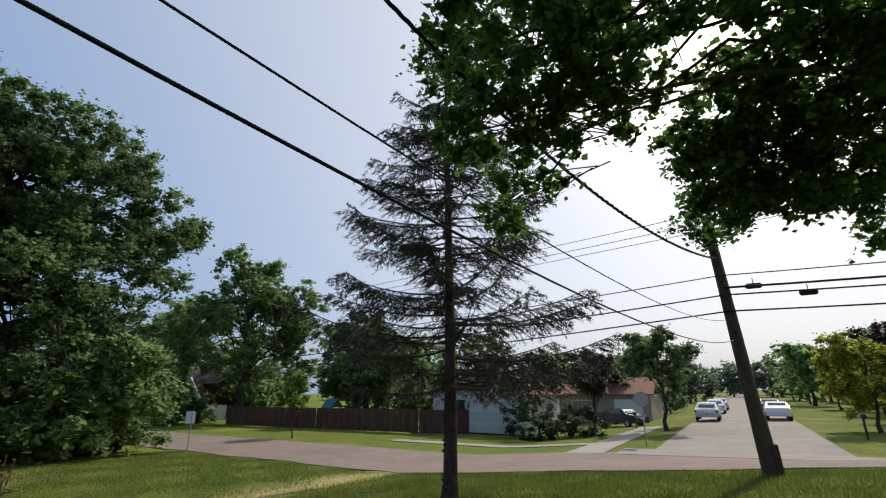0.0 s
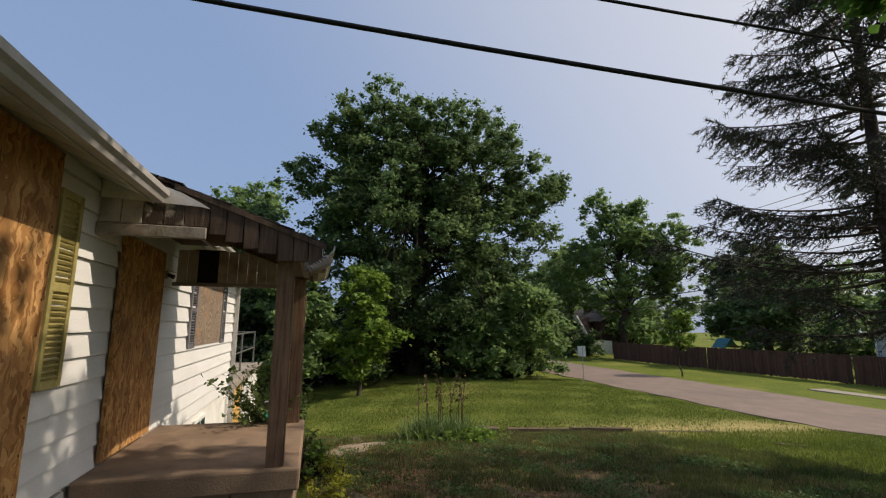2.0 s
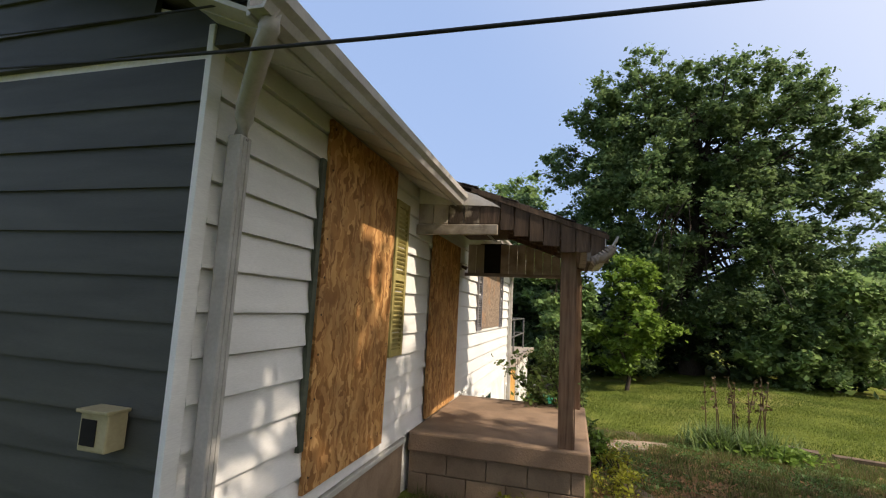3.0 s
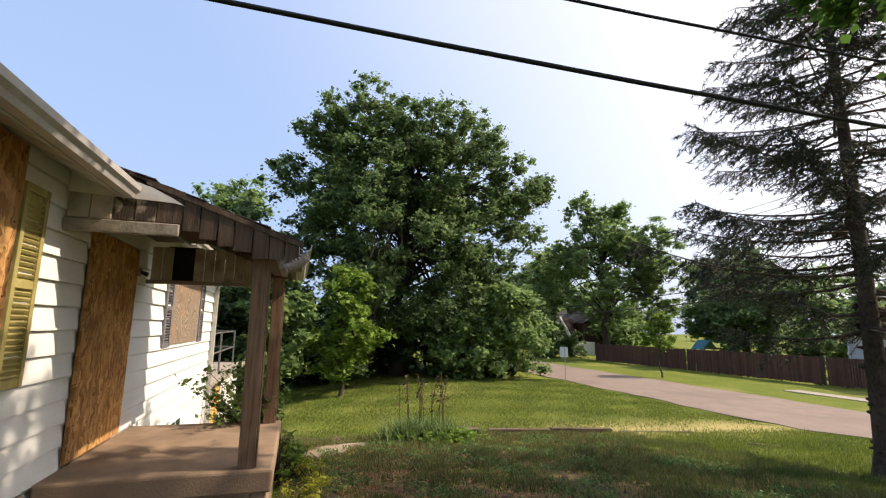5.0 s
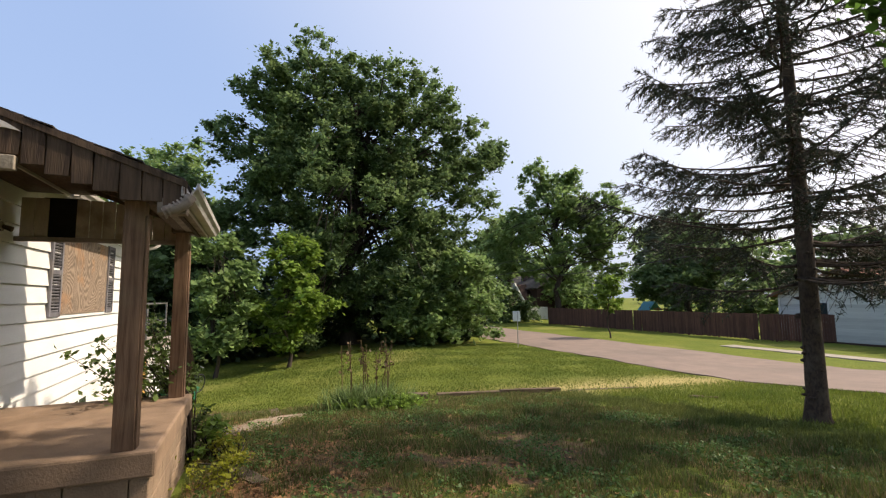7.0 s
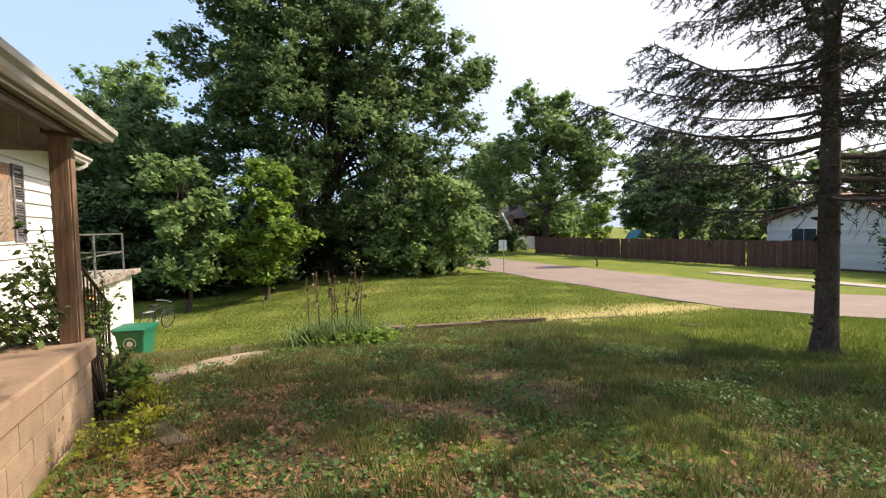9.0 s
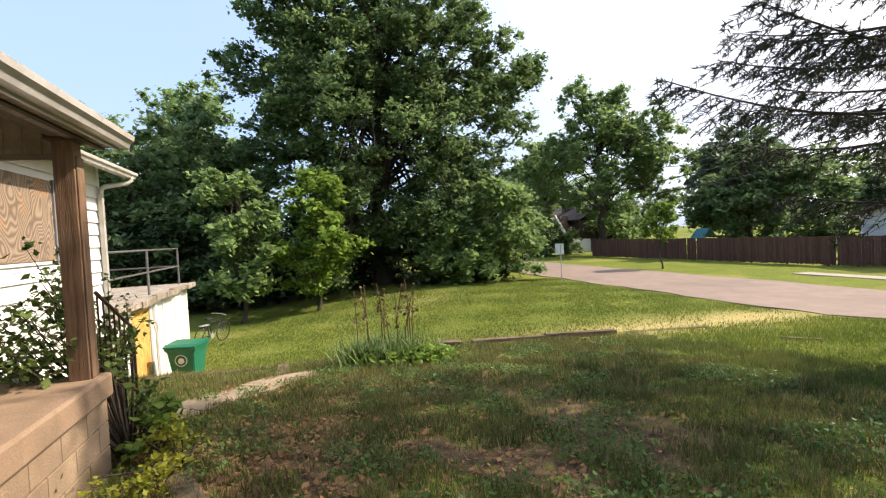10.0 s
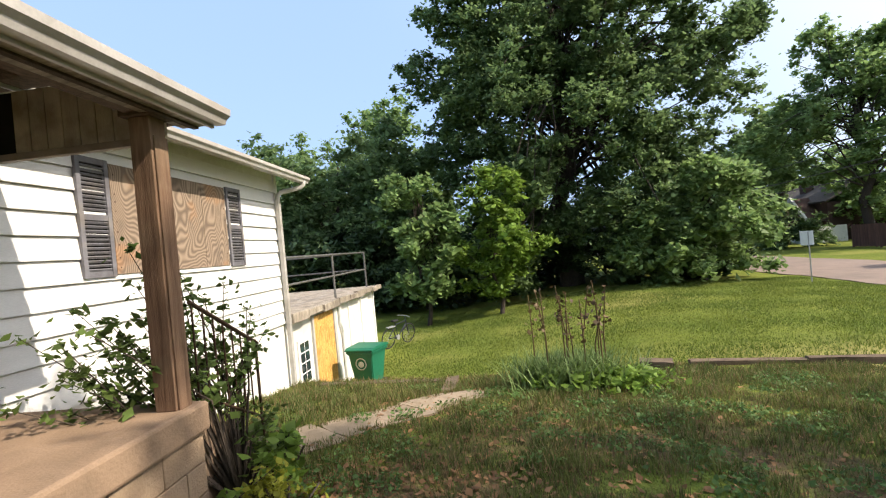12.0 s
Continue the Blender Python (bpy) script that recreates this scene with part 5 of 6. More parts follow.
# ---- fence, sign, poles and wires ----
def fence():
    f = thing("board_fence", (-32, 31, gz(-32, 31)), "red-brown weathered board fence along the back yard", "fence")
    rng = random.Random(2)
    runs = [((-44.0, 30.8), (-21.0, 32.4), 230), ((-21.0, 32.4), (-17.6, 35.6), 34)]
    for (ax, ay), (bx, by), n in runs:
        ang = math.atan2(by - ay, bx - ax)
        ln = math.hypot(bx - ax, by - ay)
        w = ln / n
        for i in range(n):
            s = (i + 0.5) / n
            x, y = ax + (bx - ax) * s, ay + (by - ay) * s
            z = gz(x, y)
            if rng.random() < 0.015:
                continue
            h = 1.80 + rng.uniform(-0.025, 0.025)
            bm = box(bmesh.new(), (x - w * 0.47, y - 0.011, z + rng.uniform(0.03, 0.12)), (x + w * 0.47, y + 0.011, z + h), 0, ang)
            part("slat", bm, FENCE, f)
        for q in range(int(ln / 2.4) + 1):
            s = min(1, q * 2.4 / ln)
            x, y = ax + (bx - ax) * s - 0.09 * math.sin(-ang), ay + (by - ay) * s + 0.09
            part("post", B((x - 0.05, y - 0.05, gz(x, y) - 0.2), (x + 0.05, y + 0.05, gz(x, y) + 1.75), 0.006), FENCE, f)
        for hz in (0.4, 1.5):
            tb = tube(bmesh.new(), [(ax, ay + 0.03, gz(ax, ay) + hz), (bx, by + 0.03, gz(bx, by) + hz)], 0.035, 4)
            part("rail", tb, FENCE, f)


fence()


def road_sign(x, y, turn, white):
    z = gz(x, y)
    s = thing("road_sign", (x, y, z), "pale rectangular road sign on a thin steel post", "sign")
    part("post", tube(bmesh.new(), [(x, y, z - 0.2), (x + 0.03, y, z + 2.05)], 0.028, 6), STEEL, s)
    part("plate", B((x - 0.22, y - 0.055, z + 1.52), (x + 0.22, y - 0.043, z + 2.10), 0.004, turn), SIGN_WHITE, s, "pale grey back of the plate")
    return s


road_sign(-24.3, 15.0, 0.9, True)
# stop sign seen from behind at the street corner
z = gz(-4.3, 26.2)
ss = thing("stop_sign", (-4.3, 26.2, z), "octagonal traffic sign seen from its grey back", "sign")
part("post", tube(bmesh.new(), [(-4.3, 26.2, z - 0.2), (-4.3, 26.2, z + 2.5)], 0.035, 6), STEEL, ss)
part("plate", tube(bmesh.new(), [(-4.3, 26.13, z + 2.2), (-4.3, 26.15, z + 2.2)], 0.38, 8), STEEL, ss)

PB, PT = Vector((0.36, 15.0, gz(0.36, 15) - 0.1)), Vector((-0.08, 15.0, 6.2))
pole = thing("utility_pole", tuple(PB), "leaning dark wooden utility pole at the road edge", "utility pole")
bm = bmesh.new()
tube(bm, [PB.lerp(PT, s) for s in (0, 0.02, 0.2, 0.5, 1)], [0.21, 0.19, 0.175, 0.155, 0.12], 12)
part("shaft", bm, POLE, pole, smooth=True)
part("guard", B((0.46, 14.85, -0.7), (0.62, 15.1, 0.15), 0.02, 0, (0, -0.06, 0)), POLE, pole, "weathered cable guard at its foot")
part("conduit", tube(bmesh.new(), [PB + Vector((0.2, -0.06, 0)), PB.lerp(PT, 0.22) + Vector((0.17, -0.06, 0))], 0.03, 6), PIPE, pole)
for i, zz in enumerate((2.9, 3.5, 3.9, 4.4, 5.2)):
    p = PB.lerp(PT, (zz - PB.z) / (PT.z - PB.z))
    part("bracket", B((p.x - 0.05, 14.78, zz - 0.05), (p.x + 0.05, 14.9, zz + 0.05), 0.006), IRON, pole)
for cx, cz in ((0.75, 4.15), (1.9, 3.85)):
    bm = tube(bmesh.new(), [(cx - 0.2, 15, cz), (cx - 0.16, 15, cz), (cx + 0.16, 15, cz), (cx + 0.2, 15, cz)], [0.03, 0.08, 0.08, 0.03], 8)
    splice = thing("splice_case", (cx, 15, cz), "dark cable splice case hanging on the wires", "splice case", "splice cases")
    part("case", bm, CABLE, splice)
    part("hanger", B((cx - 0.01, 14.99, cz + 0.05), (cx + 0.01, 15.01, cz + 0.22)), CABLE, splice)


def pole_at(z):
    return PB.lerp(PT, (z - PB.z) / (PT.z - PB.z)) + Vector((0, -0.14, 0))


def wire(a, b, sag, r, name="overhead_cable", label="black overhead service cable", n=28, twist=0.0):
    bm = bmesh.new()
    a, b = Vector(a), Vector(b)
    if twist:
        for k in range(3):
            pts = []
            for i in range(n * 6 + 1):
                t = i / (n * 6)
                an = t * twist + k * 2.094
                pts.append(a.lerp(b, t) - Vector((0, 0, sag * 4 * t * (1 - t))) + Vector((math.cos(an) * r * 0.9, 0, math.sin(an) * r * 0.9)))
            tube(bm, pts, r * 0.8, 5)
    else:
        pts = [a.lerp(b, i / n) - Vector((0, 0, sag * 4 * (i / n) * (1 - i / n))) for i in range(n + 1)]
        tube(bm, pts, r, 6)
    return solo(name, bm, CABLE, label, "cable", group="overhead cables", smooth=True)


wire((EAST + 0.03, -3.4, 2.68), pole_at(2.75), 0.55, 0.0075)
wire((EAST + 0.03, -3.3, 2.86), pole_at(3.3), 0.58, 0.005)
wire((-3.6, 1.2, 7.0), pole_at(5.0), 1.0, 0.02, label="twisted black service drop cable", twist=150)
wire(pole_at(3.5), (-62, 24.5, 3.4), 0.9, 0.02, label="black cable strung along the street")
wire(pole_at(3.95), (-62, 24.5, 3.9), 0.8, 0.02, label="black cable strung along the street")
wire(pole_at(4.5), (-62, 24.5, 5.0), 0.7, 0.015, label="black cable strung along the street")
for zz, r in ((3.5, 0.022), (3.95, 0.022), (4.15, 0.03), (4.5, 0.015)):
    wire(pole_at(zz), (44, 15, zz + 0.6), 0.5, r, label="black cable strung along the street")
for k, zz in enumerate((8.0, 8.4, 8.9)):
    wire((30, 20, zz + 1.5), (-90, 40, zz + 2.5), 1.2, 0.016, label="thin high power line over the street", n=40)


# ---- houses across the street ----
def far_window(h, x0, x1, y, z0, z1):
    w = part("window", B((x0 - 0.08, y - 0.05, z0 - 0.08), (x1 + 0.08, y + 0.02, z1 + 0.08), 0.01), SIGN_WHITE, h, "white framed window")
    mid = (x0 + x1) / 2
    part("pane", B((x0, y - 0.07, z0), (mid - 0.02, y - 0.045, z1)), GLASS, w)
    part("pane", B((mid + 0.02, y - 0.07, z0), (x1, y - 0.045, z1)), GLASS, w)
    return w


g = gz(-18, 36)
h1 = thing("pale_house", (-18, 41, g), "pale single-storey house with a red-brown shingle roof", "house", "houses across the street")
part("wall", B((-22, 34.6, g - 0.3), (-14, 43, 1.1)), PALE_GREEN_HOUSE, h1)
part("gable", extrude_profile([(-22, 1.1), (-14, 1.1), (-18.1, 2.6)], 34.6, 34.9, "y"), PALE_GREEN_HOUSE, h1)
part("roof", extrude_profile([(-22.45, 1.02), (-18.1, 2.66), (-13.4, 0.95), (-13.4, 1.10), (-18.1, 2.82), (-22.45, 1.16)], 34.2, 43.5, "y"), ROOF_RED, h1, "red-brown shingle roof")
part("fascia", extrude_profile([(-22.5, 0.96), (-18.1, 2.60), (-13.35, 0.88), (-13.35, 1.0), (-18.1, 2.74), (-22.5, 1.08)], 34.14, 34.2, "y"), WOOD_DARK, h1)
for i in range(14):
    zz = g + 0.15 + i * 0.21
    part("siding_board", extrude_profile([(34.6, zz), (34.575, zz), (34.595, zz + 0.2), (34.6, zz + 0.2)], -21.99, -14.01, "x"), PALE_GREEN_HOUSE, h1)
far_window(h1, -20.4, -19.0, 34.6, -0.25, 0.65)
part("downspout", tube(bmesh.new(), [(-21.9, 34.5, 0.95), (-21.9, 34.5, g)], 0.05, 6), SIGN_WHITE, h1)
part("brick_base", B((-22.04, 34.56, g - 0.3), (-13.96, 34.66, g + 0.12)), BRICK_DARK, h1)

g = gz(-60, 38)
h2 = thing("brick_house", (-62, 42, g), "dark brick two-storey house with white trim", "house", "houses across the street")
part("wall", B((-68, 38, g - 0.3), (-57, 46, 2.2)), BRICK_DARK, h2)
part("roof", extrude_profile([(37.5, 2.15), (42, 4.3), (46.5, 2.15), (46.5, 2.3), (42, 4.5), (37.5, 2.3)], -68.5, -56.5, "x"), SHINGLE, h2)
part("porch_gable", extrude_profile([(-62.5, 0.2), (-57.2, 0.2), (-59.8, 2.9)], 36.2, 38, "y"), BRICK_DARK, h2)
part("porch_trim", extrude_profile([(-62.9, 0.0), (-59.8, 3.1), (-56.8, 0.0), (-57.3, 0.0), (-59.8, 2.6), (-62.4, 0.0)], 36.0, 36.25, "y"), SIGN_WHITE, h2, "white gable trim")
part("porch", B((-58.5, 34.6, g), (-54.5, 38, -0.3), 0.02), SIGN_WHITE, h2, "white side porch")
part("chimney", B((-64.3, 40, 2.5), (-63.3, 41, 5.0), 0.02), BRICK_DARK, h2)
for wx in (-67.2, -65.6, -63.9):
    far_window(h2, wx, wx + 0.8, 38, 0.6, 1.7)
far_window(h2, -60.3, -59.3, 36.2, 0.6, 1.5)
far_window(h2, -57.6, -56.9, 34.6, -1.3, -0.6)

g = gz(-8, 55)
h3 = thing("tan_house", (-13, 58, g), "low tan house with a brown roof down the side street", "house", "houses across the street")
part("wall", B((-18, 54, g - 0.3), (-8.0, 62, g + 2.6)), TAN_HOUSE, h3)
part("roof", extrude_profile([(53.5, g + 2.5), (58, g + 4.2), (62.5, g + 2.5), (62.5, g + 2.65), (58, g + 4.4), (53.5, g + 2.65)], -18.4, -7.6, "x"), ROOF_RED, h3)
far_window(h3, -16, -14, 54, g + 0.9, g + 1.9)
part("garage_door", B((-11.6, 53.93, g), (-8.8, 54.02, g + 2.1), 0.01), SIGN_WHITE, h3)
h4 = copy_thing(h3, Matrix.Translation((24, 62, g)))
h5 = copy_thing(h3, Matrix.Translation((-14, 92, g)))

g = gz(-39.2, 40.5)
ps = thing("play_set", (-39.2, 40.5, g), "wooden play tower with a blue canvas roof", "play set")
for dx in (-0.6, 0.6):
    for dy in (-0.6, 0.6):
        part("post", B((-39.2 + dx - 0.05, 40.5 + dy - 0.05, g), (-39.2 + dx + 0.05, 40.5 + dy + 0.05, -0.05), 0.005), PLAY_WOOD, ps)
part("platform", B((-39.9, 39.8, -1.0), (-38.5, 41.2, -0.85), 0.01), PLAY_WOOD, ps)
part("beam", B((-38.6, 40.4, -0.35), (-36.6, 40.6, -0.2), 0.01), PLAY_WOOD, ps)
part("swing_leg", tube(bmesh.new(), [(-36.7, 40.5, -0.25), (-36.5, 39.6, g)], 0.05, 6), PLAY_WOOD, ps)
part("swing_leg", tube(bmesh.new(), [(-36.7, 40.5, -0.25), (-36.5, 41.4, g)], 0.05, 6), PLAY_WOOD, ps)
part("canopy", extrude_profile([(39.6, -0.45), (40.5, 0.45), (41.4, -0.45), (41.4, -0.40), (40.5, 0.52), (39.6, -0.40)], -40.0, -38.4, "x"), BLUE_CANOPY, ps, "blue canvas canopy")


# ---- cars ----
def car(x, y, turn, paint, label):
    z = gz(x, y) + 0.05
    c = thing("car", (0, 0, 0), label, "car", "cars parked in the side street")
    prof = [(-2.2, 0.35), (-2.25, 0.75), (-2.1, 0.95), (-1.35, 1.02), (-0.75, 1.42), (0.75, 1.46), (1.5, 1.05), (2.1, 0.98), (2.22, 0.7), (2.2, 0.35)]
    bm = extrude_profile(prof, -0.85, 0.85, "x")
    for v in bm.verts:
        if v.co.z > 1.2:
            v.co.x *= 0.8
    bmesh.ops.bevel(bm, geom=bm.edges[:], offset=0.05, segments=2, affect="EDGES")
    part("body", bm, paint, c, smooth=False)
    part("rear_window", B((-0.6, -1.16, 1.05), (0.6, -1.11, 1.36), 0.005, 0, (radians(-56), 0, 0)), GLASS, c)
    part("windscreen", B((-0.6, 1.12, 1.07), (0.6, 1.17, 1.40), 0.005, 0, (radians(56), 0, 0)), GLASS, c)
    for sx in (-0.78, 0.78):
        part("side_window", B((sx - 0.04, -0.7, 1.06), (sx + 0.04, 0.75, 1.36), 0.01), GLASS, c)
        part("tail_lamp", B((sx - 0.12, -2.26, 0.72), (sx + 0.05, -2.18, 0.9), 0.01), RED_LAMP, c)
        for wy in (-1.35, 1.35):
            w = part("wheel", tube(bmesh.new(), [(sx - 0.12, wy, 0.32), (sx + 0.10, wy, 0.32)], 0.32, 14), RUBBER, c)
            part("rim", tube(bmesh.new(), [(sx - 0.13, wy, 0.32), (sx + 0.115, wy, 0.32)], 0.2, 10), STEEL, w)
    part("bumper", B((-0.8, -2.30, 0.35), (0.8, -2.18, 0.62), 0.03), paint, c)
    part("number_plate", B((-0.22, -2.315, 0.66), (0.22, -2.24, 0.8)), SIGN_WHITE, c)
    c.matrix_basis = pose(x, y, z, 0, 0, turn)
    return c


car(-2.6, 48.0, 0, SILVER, "silver car parked at the kerb of the side street")
car(-2.5, 62.0, 0, WHITE_PAINT, "white car parked at the kerb of the side street")
car(-2.4, 72.0, 0, WHITE_PAINT, "white car parked at the kerb of the side street")
car(2.4, 50.0, 180, WHITE_PAINT, "white car parked under the yellow tree")
car(2.4, 62.0, 180, DARK_PAINT, "dark car parked at the kerb of the side street")
car(-9.4, 46.0, 60, DARK_PAINT, "dark blue car standing on a driveway")
# mailbox and bins by the far driveways
for x, y in ((-7.3, 41.0), (5.2, 33.0)):
    z = gz(x, y)
    mb = thing("mailbox", (x, y, z), "dark mailbox on a timber post by the street", "mailbox", "mailboxes")
    part("post", B((x - 0.05, y - 0.05, z), (x + 0.05, y + 0.05, z + 1.0), 0.005), POLE, mb)
    part("box", B((x - 0.12, y - 0.28, z + 1.0), (x + 0.12, y + 0.22, z + 1.24), 0.04), DARK_PAINT, mb)


# ---- green wheeled bin ----
def wheeled_bin(x, y, turn):
    z = -2.05
    b = thing("wheeled_bin", (0, 0, 0), "green plastic wheeled bin with a pale round emblem", "bin")
    bm = bmesh.new()
    rings = []
    for zz, w, d in ((0.08, 0.44, 0.46), (0.5, 0.53, 0.56), (0.92, 0.62, 0.68), (0.93, 0.70, 0.76), (1.0, 0.70, 0.76)):
        rings.append([bm.verts.new((sx * w / 2, sy * d / 2, zz)) for sx, sy in ((-1, -1), (1, -1), (1, 1), (-1, 1))])
    for a, c in zip(rings, rings[1:]):
        for k in range(4):
            bm.faces.new((a[k], a[(k + 1) % 4], c[(k + 1) % 4], c[k]))
    bm.faces.new(rings[0][::-1])
    bm.faces.new(rings[-1])
    bmesh.ops.bevel(bm, geom=bm.edges[:], offset=0.018, segments=2, affect="EDGES")
    part("body", bm, BIN, b)
    bm = extrude_profile([(-0.40, 1.0), (-0.41, 1.03), (-0.30, 1.07), (0.25, 1.09), (0.41, 1.04), (0.41, 1.0)], -0.37, 0.37, "x")
    bmesh.ops.bevel(bm, geom=bm.edges[:], offset=0.012, segments=2, affect="EDGES")
    part("lid", bm, BIN, b, "domed green lid")
    part("handle", tube(bmesh.new(), [(-0.3, 0.43, 0.97), (0.3, 0.43, 0.97)], 0.018, 8), BIN, b)
    for sx in (-0.27, 0.27):
        w = part("wheel", tube(bmesh.new(), [(sx - 0.03, 0.24, 0.12), (sx + 0.03, 0.24, 0.12)], 0.12, 14), RUBBER, b)
        part("rim", tube(bmesh.new(), [(sx - 0.034, 0.24, 0.12), (sx + 0.034, 0.24, 0.12)], 0.06, 10), PIPE, w)
    ry = -0.315
    ring = bmesh.new()
    pts = [(0.13 * math.cos(a * math.pi / 10), ry - 0.004 + 0.08 * (0.13 * math.sin(a * math.pi / 10)) * -1.0, 0.70 + 0.13 * math.sin(a * math.pi / 10)) for a in range(21)]
    tube(ring, pts, 0.013, 5)
    part("emblem_ring", ring, PRINT, b, "pale printed ring")
    part("emblem_disc", tube(bmesh.new(), [(0, ry + 0.01, 0.69), (0, ry - 0.012, 0.69)], 0.07, 12), PRINT, b)
    b.matrix_basis = pose(x, y, z, 0, 0, turn)


wheeled_bin(-14.7, -1.02, 75)


# ---- bicycle leaning by the wing ----
def bicycle(x, y, turn):
    z = gz(x, y)
    c = thing("bicycle", (0, 0, 0), "black bicycle parked on the lawn beside the wing", "bicycle")
    for wx in (-0.52, 0.52):
        circle = [(wx + 0.33 * math.cos(a * math.pi / 14), 0, 0.34 + 0.33 * math.sin(a * math.pi / 14)) for a in range(29)]
        w = part("wheel", tube(bmesh.new(), circle, 0.02, 6, cap=False), RUBBER, c)
        sp = bmesh.new()
        for a in range(14):
            tube(sp, [(wx, 0, 0.34), (wx + 0.32 * math.cos(a * math.pi / 7), 0, 0.34 + 0.32 * math.sin(a * math.pi / 7))], 0.0025, 3)
        part("spokes", sp, STEEL, w)
    bm = bmesh.new()
    for a, b2 in (((-0.52, 0, 0.34), (-0.05, 0, 0.30)), ((-0.05, 0, 0.30), (-0.2, 0, 0.85)), ((-0.52, 0, 0.34), (-0.17, 0, 0.74)), ((-0.17, 0, 0.76), (0.33, 0, 0.80)), ((-0.05, 0, 0.30), (0.36, 0, 0.70)), ((0.52, 0, 0.34), (0.32, 0, 0.95))):
        tube(bm, [a, b2], 0.017, 7)
    part("frame", bm, DARK_PAINT, c)
    part("saddle", B((-0.34, -0.07, 0.87), (-0.08, 0.07, 0.93), 0.02), RUBBER, c)
    part("handlebar", tube(bmesh.new(), [(0.26, -0.28, 0.98), (0.32, -0.1, 0.99), (0.32, 0.1, 0.99), (0.26, 0.28, 0.98)], 0.014, 7), STEEL, c)
    part("crank", tube(bmesh.new(), [(-0.05, -0.03, 0.30), (-0.05, 0.03, 0.30)], 0.09, 12), STEEL, c)
    part("rack", B((-0.62, -0.07, 0.71), (-0.25, 0.07, 0.73), 0.004), STEEL, c)
    c.matrix_basis = pose(x, y, z + 0.01, 6, 0, turn)


bicycle(-19.9, -1.35, 150)

# ---- timbers, slabs and stones in the lawn ----
def timber(a, b, w=0.16, h=0.17, label="old weathered timber edging the lawn", lift=0.03):
    a, b = Vector(a), Vector(b)
    d = b - a
    t = thing("edging_timber", ((a + b) / 2)[:], label, "timber", "edging timbers")
    bm = bmesh.new()
    m = Matrix.Translation((a + b) / 2) @ Matrix.Rotation(math.atan2(d.y, d.x), 4, "Z") @ Matrix.Rotation(-math.asin(d.z / d.length), 4, "Y") @ Matrix.Diagonal((d.length, w, h, 1))
    bmesh.ops.create_cube(bm, size=1, matrix=m)
    bmesh.ops.subdivide_edges(bm, edges=bm.edges[:], cuts=3)
    rng = random.Random(int(a.x * 10 + a.y * 7))
    for v in bm.verts:
        v.co += Vector((rng.uniform(-1, 1), rng.uniform(-1, 1), rng.uniform(-1, 1))) * 0.008
    part("beam", bm, TIE, t)
    return t


def gp(x, y, dz=0.0):
    return (x, y, gz(x, y) + dz)


timber(gp(-12.3, 4.45, 0.02), gp(-12.15, 4.95, 0.02), 0.3, 0.22)
timber(gp(-12.35, 5.3, 0.0), gp(-12.2, 7.1, 0.0))
timber(gp(-12.2, 7.1, 0.03), gp(-12.05, 8.95, 0.03))
timber(gp(-12.08, 9.3, -0.04), gp(-12.0, 11.8, -0.04), h=0.12)
timber(gp(-12.1, -1.7, -0.03), gp(-12.15, 1.0, -0.03), h=0.12, label="thin timber edging above the lower yard")
timber(gp(-12.25, 1.2, -0.02), gp(-10.9, 1.22, -0.05), 0.2, 0.16)
timber(gp(-7.05, 0.36, 0.0), gp(-5.9, 0.84, 0.0), 0.19, 0.10, "flat weathered plank lying beside the porch")
timber(gp(-9.6, 11.2, 0.0), gp(-9.0, 11.5, 0.0), 0.14, 0.08)

path = thing("slab_path", gp(-9.5, 0.6), "broken concrete slab path through the lawn", "path")
rng = random.Random(12)
PATH_DIR = Vector((-0.76, 0.65))
PATH_SIDE = Vector((-0.65, -0.76))
for i in range(6):
    c0 = Vector((-8.25, -0.45)) + PATH_DIR * (i * 0.62)
    corners = [(-0.31, -0.36), (0.30, -0.34), (0.32, 0.02), (0.30, 0.36), (-0.31, 0.34), (-0.33, 0.0)]
    bm = bmesh.new()
    ring_t = []
    for u, w in corners:
        q = c0 + PATH_DIR * (u + rng.uniform(-0.05, 0.02)) + PATH_SIDE * (w * rng.uniform(0.8, 1.2))
        ring_t.append(bm.verts.new((q.x, q.y, gz(q.x, q.y) + 0.03 + rng.uniform(-0.01, 0.012))))
    f = bm.faces.new(ring_t)
    ext = bmesh.ops.extrude_face_region(bm, geom=[f])
    bmesh.ops.translate(bm, vec=(0, 0, -0.1), verts=[v for v in ext["geom"] if isinstance(v, bmesh.types.BMVert)])
    part("slab", bm, SLAB, path)
for x, y, s in ((-4.3, -0.9, 0.14), (-4.15, -0.55, 0.1), (-3.6, -0.95, 0.12)):
    st = bmesh.new()
    bmesh.ops.create_icosphere(st, subdivisions=2, radius=s, matrix=Matrix.Translation(gp(x, y, 0.02)) @ Matrix.Diagonal((1.2, 0.9, 0.5, 1)))
    for v in st.verts:
        v.co += Vector((noise.noise(v.co * 9), noise.noise(v.co * 9 + Vector((5, 0, 0))), noise.noise(v.co * 9 + Vector((0, 7, 0))))) * s * 0.25
    solo("stone", st, SLAB, "rough pale stone at the foot of the porch", "stone", group="stones")


